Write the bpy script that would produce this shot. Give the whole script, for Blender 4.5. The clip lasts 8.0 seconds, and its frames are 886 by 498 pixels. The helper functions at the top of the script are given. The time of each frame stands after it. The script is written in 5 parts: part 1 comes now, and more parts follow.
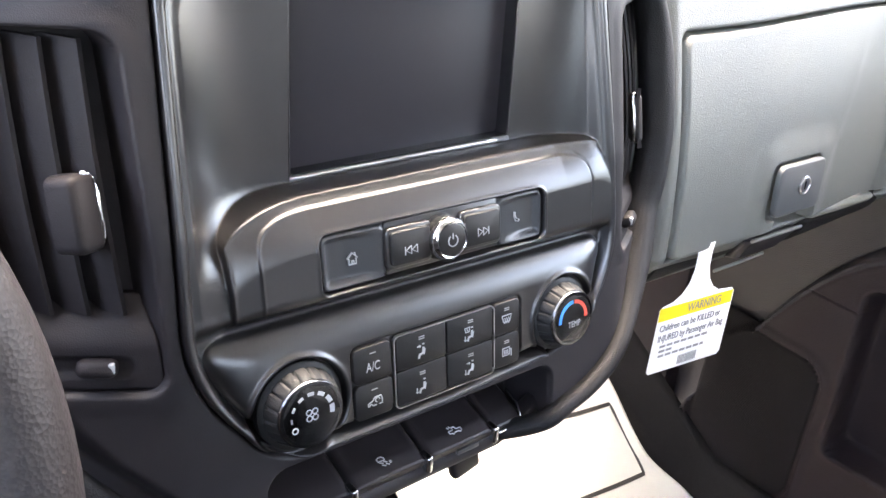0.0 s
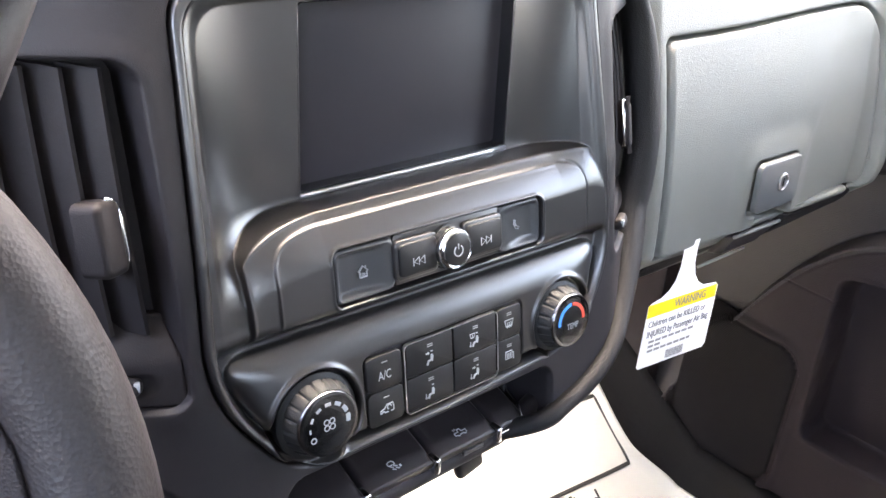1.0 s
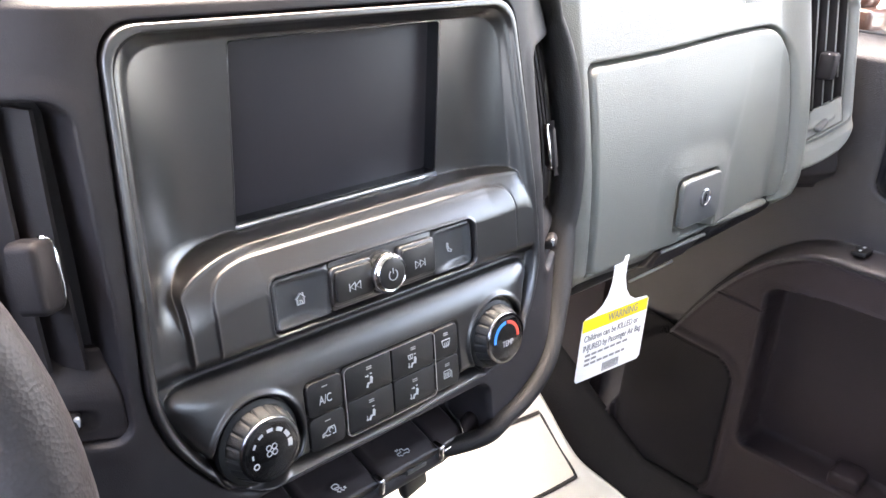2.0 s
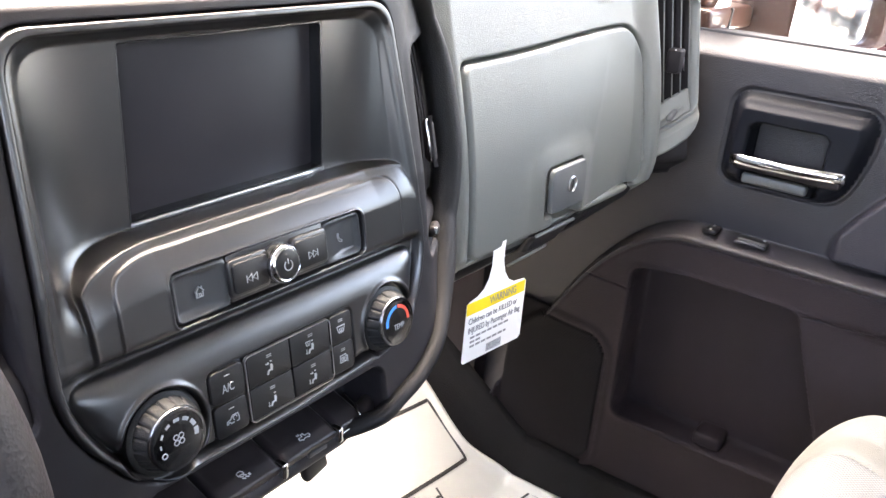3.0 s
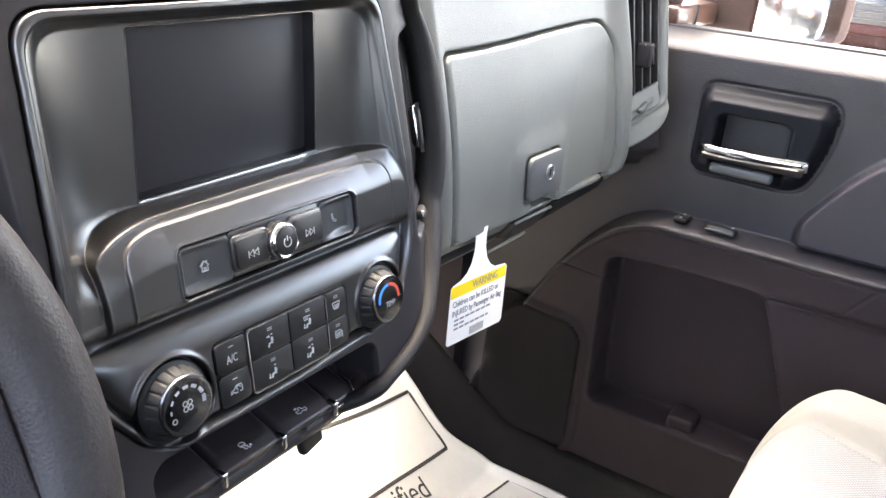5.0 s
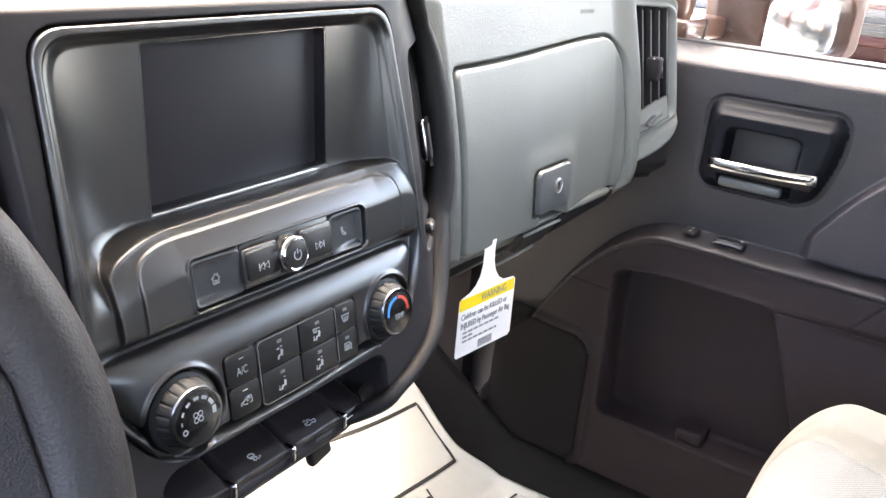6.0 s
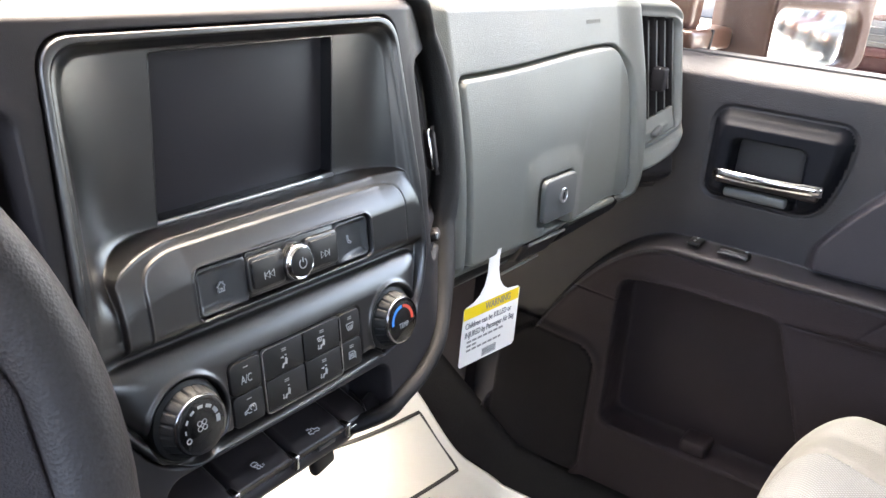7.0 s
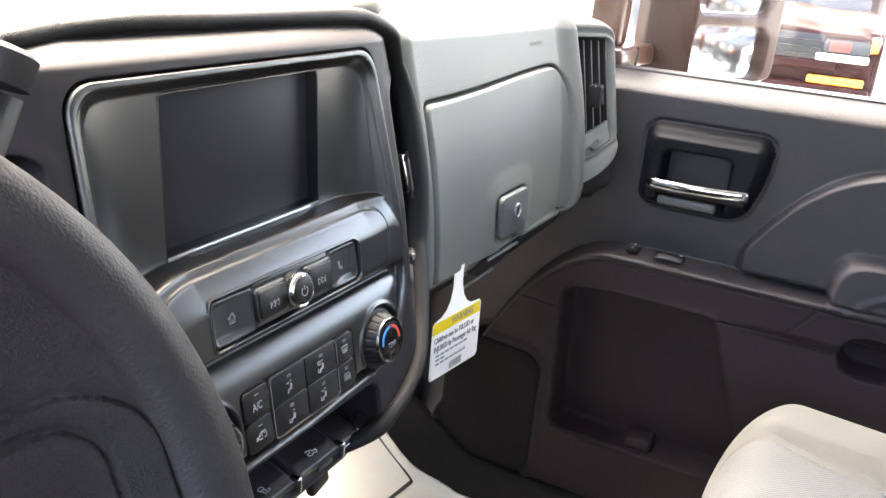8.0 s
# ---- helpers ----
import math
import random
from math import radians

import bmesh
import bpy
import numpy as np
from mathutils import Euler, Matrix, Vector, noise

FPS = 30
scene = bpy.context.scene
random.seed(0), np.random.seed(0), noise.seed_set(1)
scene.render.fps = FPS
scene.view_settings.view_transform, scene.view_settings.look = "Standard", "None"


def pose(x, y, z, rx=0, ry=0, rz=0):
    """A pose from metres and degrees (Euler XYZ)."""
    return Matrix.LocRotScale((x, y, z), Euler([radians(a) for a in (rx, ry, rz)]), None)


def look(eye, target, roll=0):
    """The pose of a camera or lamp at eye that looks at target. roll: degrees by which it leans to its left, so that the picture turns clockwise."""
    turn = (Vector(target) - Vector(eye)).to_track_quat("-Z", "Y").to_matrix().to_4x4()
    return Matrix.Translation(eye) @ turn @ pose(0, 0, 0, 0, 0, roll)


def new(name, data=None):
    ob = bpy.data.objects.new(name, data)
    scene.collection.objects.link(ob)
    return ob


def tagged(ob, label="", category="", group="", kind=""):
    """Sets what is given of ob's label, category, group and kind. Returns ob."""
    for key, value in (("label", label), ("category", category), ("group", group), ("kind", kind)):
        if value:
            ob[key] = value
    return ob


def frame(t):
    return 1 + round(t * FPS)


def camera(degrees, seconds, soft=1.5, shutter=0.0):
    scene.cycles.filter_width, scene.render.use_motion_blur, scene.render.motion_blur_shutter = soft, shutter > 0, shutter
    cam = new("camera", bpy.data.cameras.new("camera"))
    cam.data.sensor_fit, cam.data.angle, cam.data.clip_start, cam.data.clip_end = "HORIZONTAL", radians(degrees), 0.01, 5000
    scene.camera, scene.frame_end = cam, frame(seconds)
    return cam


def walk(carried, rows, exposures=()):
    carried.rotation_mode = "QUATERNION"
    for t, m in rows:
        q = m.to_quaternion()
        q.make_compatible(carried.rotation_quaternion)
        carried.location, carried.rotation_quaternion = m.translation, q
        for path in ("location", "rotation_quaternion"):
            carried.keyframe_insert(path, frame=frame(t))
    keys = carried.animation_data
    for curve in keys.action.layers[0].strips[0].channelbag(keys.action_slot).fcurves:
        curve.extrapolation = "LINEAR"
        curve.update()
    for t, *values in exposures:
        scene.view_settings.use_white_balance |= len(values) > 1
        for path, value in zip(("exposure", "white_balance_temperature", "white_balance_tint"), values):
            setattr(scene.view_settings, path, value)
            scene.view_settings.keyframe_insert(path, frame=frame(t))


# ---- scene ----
cam = camera(57.5, 8.0)
PATH = [
    (0, (-0.293, -0.343, 1.056), (0.866, 1.049, 0.208), 4.8),
    (0.5, (-0.31, -0.334, 1.062), (0.897, 1.014, 0.208), 4.3),
    (1, (-0.317, -0.336, 1.071), (0.894, 1.004, 0.212), 4.3),
    (1.5, (-0.314, -0.351, 1.073), (0.937, 0.972, 0.245), 3.6),
    (1.7, (-0.315, -0.353, 1.075), (0.953, 0.959, 0.257), 3.5),
    (2.8, (-0.351, -0.363, 1.088), (1.147, 0.721, 0.326), 4.8),
    (3, (-0.355, -0.371, 1.085), (1.163, 0.672, 0.307), 4.8),
    (3.5, (-0.379, -0.377, 1.072), (1.18, 0.596, 0.284), 5.8),
    (4, (-0.375, -0.373, 1.061), (1.169, 0.591, 0.23), 4.9),
    (4.5, (-0.384, -0.375, 1.07), (1.176, 0.592, 0.277), 5.3),
    (4.7, (-0.39, -0.377, 1.073), (1.172, 0.604, 0.299), 5.0),
    (5.8, (-0.395, -0.383, 1.079), (1.174, 0.609, 0.333), 5.0),
    (6, (-0.396, -0.382, 1.079), (1.164, 0.631, 0.342), 4.8),
    (6.5, (-0.399, -0.383, 1.082), (1.162, 0.64, 0.362), 4.9),
    (7, (-0.396, -0.38, 1.08), (1.163, 0.644, 0.36), 5.1),
    (7.5, (-0.396, -0.365, 1.078), (1.171, 0.646, 0.356), 5.1),
    (8, (-0.452, -0.34, 1.095), (1.229, 0.505, 0.415), 4.9),
]
walk(cam, [(t, look(eye, target, roll)) for t, eye, target, roll in PATH], [(0.0, 5.67, 7030, 15.5), (1.8, 5.71, 7030, 15.5), (2.8, 5.45, 7030, 15), (3.6, 5.46, 7030, 14.5), (4.7, 5.42, 7030, 14), (5.8, 5.41, 7030, 13), (6.5, 5.13, 7030, 12.5), (7.0, 5.09, 7030, 12), (7.6, 5.14, 7030, 12), (8.0, 4.94, 7030, 11.5)])

# ---------------------------------------------------------------- light
world = bpy.data.worlds.new("sky")
scene.world = world
world.use_nodes = True
_n = world.node_tree.nodes
sky = _n.new("ShaderNodeTexSky")
sky.sky_type, sky.sun_disc = "NISHITA", False
sky.dust_density, sky.air_density = 7.0, 1.0
SUN_EL, SUN_AZ = 66.0, 42.0
sky.sun_elevation, sky.sun_rotation = radians(SUN_EL), radians(SUN_AZ)
world.node_tree.links.new(sky.outputs[0], _n["Background"].inputs[0])
_n["Background"].inputs[1].default_value = 0.15
sun = new("sun", bpy.data.lights.new("sun", "SUN"))
sun.data.energy, sun.data.angle, sun.data.color = 0.5, radians(12), (1.0, 0.975, 0.94)
_d = Vector((math.sin(radians(SUN_AZ)) * math.cos(radians(SUN_EL)), math.cos(radians(SUN_AZ)) * math.cos(radians(SUN_EL)), math.sin(radians(SUN_EL))))
sun.matrix_world = look(_d * 20, (0, 0, 0))


# ---------------------------------------------------------------- materials
def material(name, color, rough=0.5, metal=0.0, var=0.12, grain=0.0, grain_scale=800.0, spec=0.5, coat=0.0, kind="leather", blotch=6.0):
    m = bpy.data.materials.new(name)
    m.use_nodes = True
    n, l = m.node_tree.nodes, m.node_tree.links
    b = n["Principled BSDF"]
    b.inputs["Metallic"].default_value = metal
    b.inputs["Specular IOR Level"].default_value = spec
    b.inputs["Coat Weight"].default_value = coat
    tc = n.new("ShaderNodeTexCoord")
    big = n.new("ShaderNodeTexNoise")
    big.inputs["Scale"].default_value, big.inputs["Detail"].default_value = blotch, 5.0
    l.new(tc.outputs["Object"], big.inputs["Vector"])
    fine = n.new("ShaderNodeTexNoise")
    fine.inputs["Scale"].default_value, fine.inputs["Detail"].default_value = grain_scale * 0.5, 3.0
    l.new(tc.outputs["Object"], fine.inputs["Vector"])
    add = n.new("ShaderNodeMath")
    add.operation = "MULTIPLY_ADD"
    add.inputs[1].default_value = 0.35
    l.new(fine.outputs[0], add.inputs[0])
    l.new(big.outputs[0], add.inputs[2])
    ramp = n.new("ShaderNodeMapRange")
    ramp.inputs["From Min"].default_value, ramp.inputs["From Max"].default_value = 0.35, 1.0
    l.new(add.outputs[0], ramp.inputs["Value"])
    mix = n.new("ShaderNodeMix")
    mix.data_type = "RGBA"
    c = Vector(color)
    mix.inputs[6].default_value = (*(c * (1 - var)), 1)
    mix.inputs[7].default_value = (*(c * (1 + var)), 1)
    l.new(ramp.outputs[0], mix.inputs[0])
    l.new(mix.outputs[2], b.inputs["Base Color"])
    rr = n.new("ShaderNodeMapRange")
    rr.inputs["To Min"].default_value, rr.inputs["To Max"].default_value = max(0.02, rough - 0.06), min(1, rough + 0.06)
    l.new(add.outputs[0], rr.inputs["Value"])
    l.new(rr.outputs[0], b.inputs["Roughness"])
    if grain:
        if kind == "leather":
            t = n.new("ShaderNodeTexVoronoi")
            t.inputs["Scale"].default_value = grain_scale
            out = t.outputs["Distance"]
        elif kind == "weave":
            w1, w2 = n.new("ShaderNodeTexWave"), n.new("ShaderNodeTexWave")
            w1.bands_direction, w2.bands_direction = "X", "Y"
            turn = n.new("ShaderNodeMapping")
            turn.inputs["Rotation"].default_value = (0, 0, radians(45))
            l.new(tc.outputs["Object"], turn.inputs["Vector"])
            for w in (w1, w2):
                w.inputs["Scale"].default_value = grain_scale
                w.inputs["Distortion"].default_value = 0.3
                l.new(turn.outputs[0], w.inputs["Vector"])
            t = n.new("ShaderNodeMath")
            t.operation = "MULTIPLY"
            l.new(w1.outputs["Fac"], t.inputs[0])
            l.new(w2.outputs["Fac"], t.inputs[1])
            out = t.outputs[0]
            yarn = n.new("ShaderNodeMix")
            yarn.data_type, yarn.blend_type = "RGBA", "MULTIPLY"
            yarn.inputs[0].default_value = 1.0
            tone = n.new("ShaderNodeMapRange")
            tone.inputs["To Min"].default_value, tone.inputs["To Max"].default_value = 0.62, 1.15
            l.new(out, tone.inputs["Value"])
            l.new(mix.outputs[2], yarn.inputs[6])
            l.new(tone.outputs[0], yarn.inputs[7])
            l.new(yarn.outputs[2], b.inputs["Base Color"])
        elif kind == "lines":
            t = n.new("ShaderNodeTexWave")
            t.bands_direction = "Z"
            t.inputs["Scale"].default_value = grain_scale
            l.new(tc.outputs["Object"], t.inputs["Vector"])
            out = t.outputs["Fac"]
        else:
            t = n.new("ShaderNodeTexNoise")
            t.inputs["Scale"].default_value, t.inputs["Detail"].default_value = grain_scale, 4.0
            out = t.outputs[0]
        if kind in ("leather", "noise"):
            l.new(tc.outputs["Object"], t.inputs["Vector"])
        bump = n.new("ShaderNodeBump")
        bump.inputs["Strength"].default_value, bump.inputs["Distance"].default_value = min(1.0, grain), 0.0008
        l.new(out, bump.inputs["Height"])
        l.new(bump.outputs[0], b.inputs["Normal"])
    return m


def clear_pane(name, specks=0.0, tint=(0.93, 0.95, 0.94)):
    """Thin clear glass with dust specks."""
    m = bpy.data.materials.new(name)
    m.use_nodes = True
    n, l = m.node_tree.nodes, m.node_tree.links
    n.remove(n["Principled BSDF"])
    tr, gl, mx, fr = n.new("ShaderNodeBsdfTransparent"), n.new("ShaderNodeBsdfGlossy"), n.new("ShaderNodeMixShader"), n.new("ShaderNodeFresnel")
    tr.inputs[0].default_value = (*tint, 1)
    gl.inputs["Roughness"].default_value = 0.02
    fr.inputs[0].default_value = 1.3
    l.new(fr.outputs[0], mx.inputs[0])
    l.new(tr.outputs[0], mx.inputs[1])
    l.new(gl.outputs[0], mx.inputs[2])
    last = mx
    if specks:
        tc, vo, no, th, mu = n.new("ShaderNodeTexCoord"), n.new("ShaderNodeTexVoronoi"), n.new("ShaderNodeTexNoise"), n.new("ShaderNodeMapRange"), n.new("ShaderNodeMath")
        vo.inputs["Scale"].default_value, no.inputs["Scale"].default_value = 430.0, 9.0
        mp = n.new("ShaderNodeMapping")
        mp.inputs["Rotation"].default_value, mp.inputs["Scale"].default_value = (0.5, 0, 0), (1, 1, 0.5)
        l.new(tc.outputs["Object"], mp.inputs["Vector"])
        l.new(mp.outputs[0], vo.inputs["Vector"])
        l.new(tc.outputs["Object"], no.inputs["Vector"])
        th.inputs["From Min"].default_value, th.inputs["From Max"].default_value = 0.22, 0.10
        l.new(vo.outputs["Distance"], th.inputs["Value"])
        nr = n.new("ShaderNodeMapRange")
        nr.inputs["From Min"].default_value, nr.inputs["From Max"].default_value = 0.30, 0.60
        l.new(no.outputs[0], nr.inputs["Value"])
        mu.operation = "MULTIPLY"
        l.new(th.outputs[0], mu.inputs[0])
        l.new(nr.outputs[0], mu.inputs[1])
        sc = n.new("ShaderNodeMath")
        sc.operation = "MULTIPLY_ADD"
        sc.inputs[1].default_value, sc.inputs[2].default_value = specks, 0.0
        l.new(mu.outputs[0], sc.inputs[0])
        df, m2 = n.new("ShaderNodeBsdfTranslucent"), n.new("ShaderNodeMixShader")
        df.inputs[0].default_value = (0.8, 0.78, 0.74, 1)
        l.new(sc.outputs[0], m2.inputs[0])
        l.new(mx.outputs[0], m2.inputs[1])
        l.new(df.outputs[0], m2.inputs[2])
        last = m2
    l.new(last.outputs[0], n["Material Output"].inputs[0])
    return m


SATIN = material("satin_charcoal_plastic", (0.0058, 0.0051, 0.0054), 0.30, 0.0, 0.08, 0.0, 1500, spec=0.95)
POD = material("charcoal_pod_plastic", (0.0140, 0.0120, 0.0132), 0.50, 0.0, 0.1, 0.12, 1400, spec=0.26)
LEATHER = material("black_grained_vinyl", (0.0145, 0.0118, 0.0130), 0.5, 0.0, 0.15, 0.30, 1200, spec=0.35)
RIM = material("black_padded_rim_vinyl", (0.0055, 0.0052, 0.0056), 0.55, 0.0, 0.15, 0.35, 1000, spec=0.22)
DASH = material("charcoal_grained_dash_vinyl", (0.106, 0.111, 0.099), 0.42, 0.0, 0.1, 0.34, 900, spec=0.8)
RIMHIDE = material("black_pebbled_rim_leather", (0.0125, 0.0098, 0.0106), 0.46, 0.0, 0.15, 0.20, 760, spec=0.30)
SPOKEM = material("dark_brown_black_spoke_plastic", (0.0110, 0.0082, 0.0090), 0.55, 0.0, 0.15, 0.3, 1100, spec=0.22)
LATCHM = material("smooth_grey_latch_plastic", (0.062, 0.066, 0.066), 0.42, 0.0, 0.08, 0.08, 1200, spec=0.6)
DOORM = material("charcoal_door_plastic", (0.0190, 0.0170, 0.0195), 0.44, 0.0, 0.16, 0.55, 700, spec=0.38)
LOWER = material("dark_lower_door_plastic", (0.0165, 0.0120, 0.0134), 0.6, 0.0, 0.20, 0.55, 700, spec=0.15)
PADM = material("dark_soft_armrest_vinyl", (0.0235, 0.0212, 0.0255), 0.58, 0.0, 0.12, 0.4, 700, spec=0.3)
GLOSS = material("gloss_black_plastic", (0.008, 0.008, 0.009), 0.16, 0.0, 0.1, 0.02, 900)
KEY = material("matt_black_key_plastic", (0.008, 0.0075, 0.0075), 0.4, 0.0, 0.1, 0.08, 1200, spec=0.35)
ROCKER = material("brown_black_key_plastic", (0.0160, 0.0130, 0.0138), 0.36, 0.0, 0.1, 0.06, 1200, spec=0.4)
CELL = material("grey_button_plastic", (0.030, 0.031, 0.033), 0.36, 0.0, 0.06, 0.05, 1200)
KNOB = material("grey_rubberised_knob", (0.0105, 0.0108, 0.0112), 0.52, 0.0, 0.12, 0.2, 900, spec=0.28)
SCREEN = material("dark_display_glass", (0.0235, 0.0210, 0.0245), 0.42, 0.0, 0.05, 0.0, 900, spec=0.2)
MIRROR = material("mirror_glass", (0.80, 0.81, 0.82), 0.02, 1.0, 0.01)
MIRROR.node_tree.nodes["Principled BSDF"].inputs["Roughness"].default_value = 0.02
CHROME = material("bright_chrome", (0.62, 0.62, 0.63), 0.09, 1.0, 0.03)
DARKCHROME = material("dark_chrome", (0.16, 0.16, 0.165), 0.16, 1.0, 0.05)
STEEL = material("satin_metal", (0.42, 0.42, 0.43), 0.28, 1.0, 0.06)
MARK = material("white_print", (0.32, 0.33, 0.34), 0.5, 0.0, 0.03)
RED = material("red_print", (0.62, 0.07, 0.04), 0.5, 0.0, 0.03)
BLUE = material("blue_print", (0.03, 0.22, 0.62), 0.5, 0.0, 0.03)
VENTM = material("black_vent_plastic", (0.0150, 0.0126, 0.0132), 0.55, 0.0, 0.12, 0.1, 1200, spec=0.17)
VENTRIM = material("grey_vent_trim", (0.150, 0.155, 0.145), 0.40, 0.0, 0.06, 0.1, 1100)
PAPER = material("cream_mat_paper", (0.62, 0.615, 0.55), 0.55, 0.0, 0.05, 0.25, 60, kind="noise")
CARD = material("white_tag_card", (0.80, 0.80, 0.78), 0.5, 0.0, 0.02)
YELLOW = material("yellow_print", (0.78, 0.58, 0.01), 0.5, 0.0, 0.03)
INK = material("dark_ink", (0.035, 0.033, 0.03), 0.6, 0.0, 0.1)
TAGINK = material("tag_ink", (0.15, 0.15, 0.165), 0.6, 0.0, 0.1)
GREYINK = material("grey_ink", (0.22, 0.22, 0.22), 0.6, 0.0, 0.1)
CARPET = material("dark_carpet", (0.013, 0.0122, 0.0118), 0.95, 0.0, 0.3, 1.0, 420, kind="noise", spec=0.1)
CLOTH = material("light_grey_woven_cloth", (0.160, 0.167, 0.170), 0.9, 0.0, 0.08, 0.9, 95, kind="weave")
BOLSTER = material("light_grey_vinyl", (0.094, 0.0955, 0.089), 0.62, 0.0, 0.06, 0.35, 700)
MESHM = material("speaker_grille_mesh", (0.0075, 0.0062, 0.0068), 0.7, 0.0, 0.1, 0.8, 120, kind="lines", spec=0.15)
LINER = material("light_grey_headliner", (0.43, 0.44, 0.44), 0.95, 0.0, 0.06, 0.5, 500, kind="noise")
HOUSING = material("satin_black_handle_housing", (0.0050, 0.0056, 0.0080), 0.45, 0.0, 0.1, 0.05, 1200, spec=0.12)
RUBBER = material("black_rubber_seal", (0.012, 0.012, 0.012), 0.7, 0.0, 0.1)
ASPHALT = material("pale_asphalt", (0.34, 0.335, 0.32), 0.9, 0.0, 0.25, 1.0, 90, kind="noise", blotch=0.6)
PANE = clear_pane("dusty_side_glass", 0.13, (0.92, 0.94, 0.93))
CLEAR = clear_pane("clear_windshield_glass")
PAINT = material("bronze_metallic_paint", (0.026, 0.0078, 0.0045), 0.5, 0.0, 0.08, spec=0.15)
SHELL = material("bronze_shell_paint", (0.036, 0.0140, 0.0098), 0.5, 0.0, 0.2, spec=0.2)
# lit copy of the mirror's bronze: sunlight on arms and foot is in the colour
ARMPAINT = material("bronze_paint_lit_copy", (0.062, 0.027, 0.0175), 0.30, 0.0, 0.12, spec=0.5, coat=0.35)
TAILRED = material("red_lens", (0.25, 0.02, 0.015), 0.3, 0.0, 0.05)
AMBER = material("amber_lens", (0.75, 0.22, 0.02), 0.25, 0.0, 0.05)
DKRED = material("dark_red_car_paint", (0.016, 0.0028, 0.0024), 0.5, 0.0, 0.08, spec=0.12)
WHITE = material("white_car_paint", (0.78, 0.78, 0.77), 0.25, 0.0, 0.03, coat=0.6)
BLUEP = material("blue_car_paint", (0.008, 0.009, 0.012), 0.5, 0.0, 0.08, spec=0.12)
GREYP = material("grey_car_paint", (0.035, 0.037, 0.040), 0.5, 0.0, 0.08, spec=0.15)


# ---------------------------------------------------------------- mesh helpers
def smooth(a, b, t):
    t = np.clip((t - a) / (b - a), 0, 1)
    return t * t * (3 - 2 * t)


def rrect(u, v, cu, cv, hu, hv, r):
    """Signed distance to a rounded rectangle, negative inside."""
    qu, qv = np.abs(u - cu) - hu + r, np.abs(v - cv) - hv + r
    return np.hypot(np.maximum(qu, 0), np.maximum(qv, 0)) + np.minimum(np.maximum(qu, qv), 0) - r


def smax(parts, k):
    """Smooth maximum of several distances."""
    out = parts[0]
    for p in parts[1:]:
        h = np.clip(0.5 + 0.5 * (p - out) / k, 0, 1)
        out = out * (1 - h) + p * h + k * h * (1 - h)
    return out


def to_mesh(name, verts, faces, mats, flat=False):
    me = bpy.data.meshes.new(name)
    me.from_pydata([tuple(v) for v in verts], [], faces)
    for m in mats if isinstance(mats, (list, tuple)) else [mats]:
        me.materials.append(m)
    if not flat:
        me.polygons.foreach_set("use_smooth", [True] * len(me.polygons))
    me.update()
    return me


def link(name, me, parent=None, label="", **tags):
    ob = new(name, me)
    if parent:
        ob.parent = parent
    return tagged(ob, label, **tags)


def thing(name, at, label, category, group="", kind=""):
    ob = new(name)
    ob.empty_display_size = 0.02
    ob.location = at
    bpy.context.view_layer.update()
    return tagged(ob, label, category, group, kind)


def hang(ob, parent):
    """Parent that keeps the part where it stands in the world."""
    ob.parent = parent
    m = Matrix.Identity(4)
    p = parent
    while p:
        m = p.matrix_basis @ m if p.parent is None else p.matrix_parent_inverse @ p.matrix_basis @ m
        p = p.parent
    ob.matrix_parent_inverse = m.inverted()
    return ob


def part(name, me, parent, label=""):
    ob = new(name, me)
    hang(ob, parent)
    return tagged(ob, label)


def sheet(name, pts, mat, back=None, skirt=False):
    """A moulded panel from a grid of points; back: how far and where its rear face lies; skirt: a plain rear face."""
    nv, nu, _ = pts.shape
    verts = pts.reshape(-1, 3)
    idx = np.arange(nv * nu).reshape(nv, nu)
    q = np.stack([idx[:-1, :-1], idx[:-1, 1:], idx[1:, 1:], idx[1:, :-1]], -1).reshape(-1, 4).tolist()
    if back is not None:
        ring = np.concatenate([idx[0, :], idx[1:, -1], idx[-1, -2::-1], idx[-2:0:-1, 0]]).tolist()
        base = len(verts)
        if skirt:
            verts = np.concatenate([verts, verts[ring] + np.array(back)])
            n = len(ring)
            q += [[ring[(i + 1) % n], ring[i], base + i, base + (i + 1) % n] for i in range(n)]
            q.append([base + i for i in range(n)][::-1])
        else:
            q += [[base + i for i in f[::-1]] for f in q]
            verts = np.concatenate([verts, verts + np.array(back)])
            for a, b in zip(ring, ring[1:] + ring[:1]):
                q.append([b, a, base + a, base + b])
    return to_mesh(name, verts.tolist(), q, mat)


def from_bm(name, bm, mat, flat=False):
    me = bpy.data.meshes.new(name)
    bm.normal_update()
    bm.to_mesh(me)
    bm.free()
    for m in mat if isinstance(mat, (list, tuple)) else [mat]:
        me.materials.append(m)
    if not flat:
        me.polygons.foreach_set("use_smooth", [True] * len(me.polygons))
        me.set_sharp_from_angle(angle=radians(40))
    return me


def rbox(name, center, size, r, mat, seg=3, turn=None):
    bm = bmesh.new()
    bmesh.ops.create_cube(bm, size=1)
    bmesh.ops.scale(bm, vec=size, verts=bm.verts)
    bmesh.ops.bevel(bm, geom=bm.edges[:], offset=min(r, min(size) * 0.49), segments=seg, profile=0.5, affect="EDGES")
    bmesh.ops.transform(bm, matrix=Matrix.Translation(center) @ (turn or Matrix.Identity(4)), verts=bm.verts)
    return from_bm(name, bm, mat)


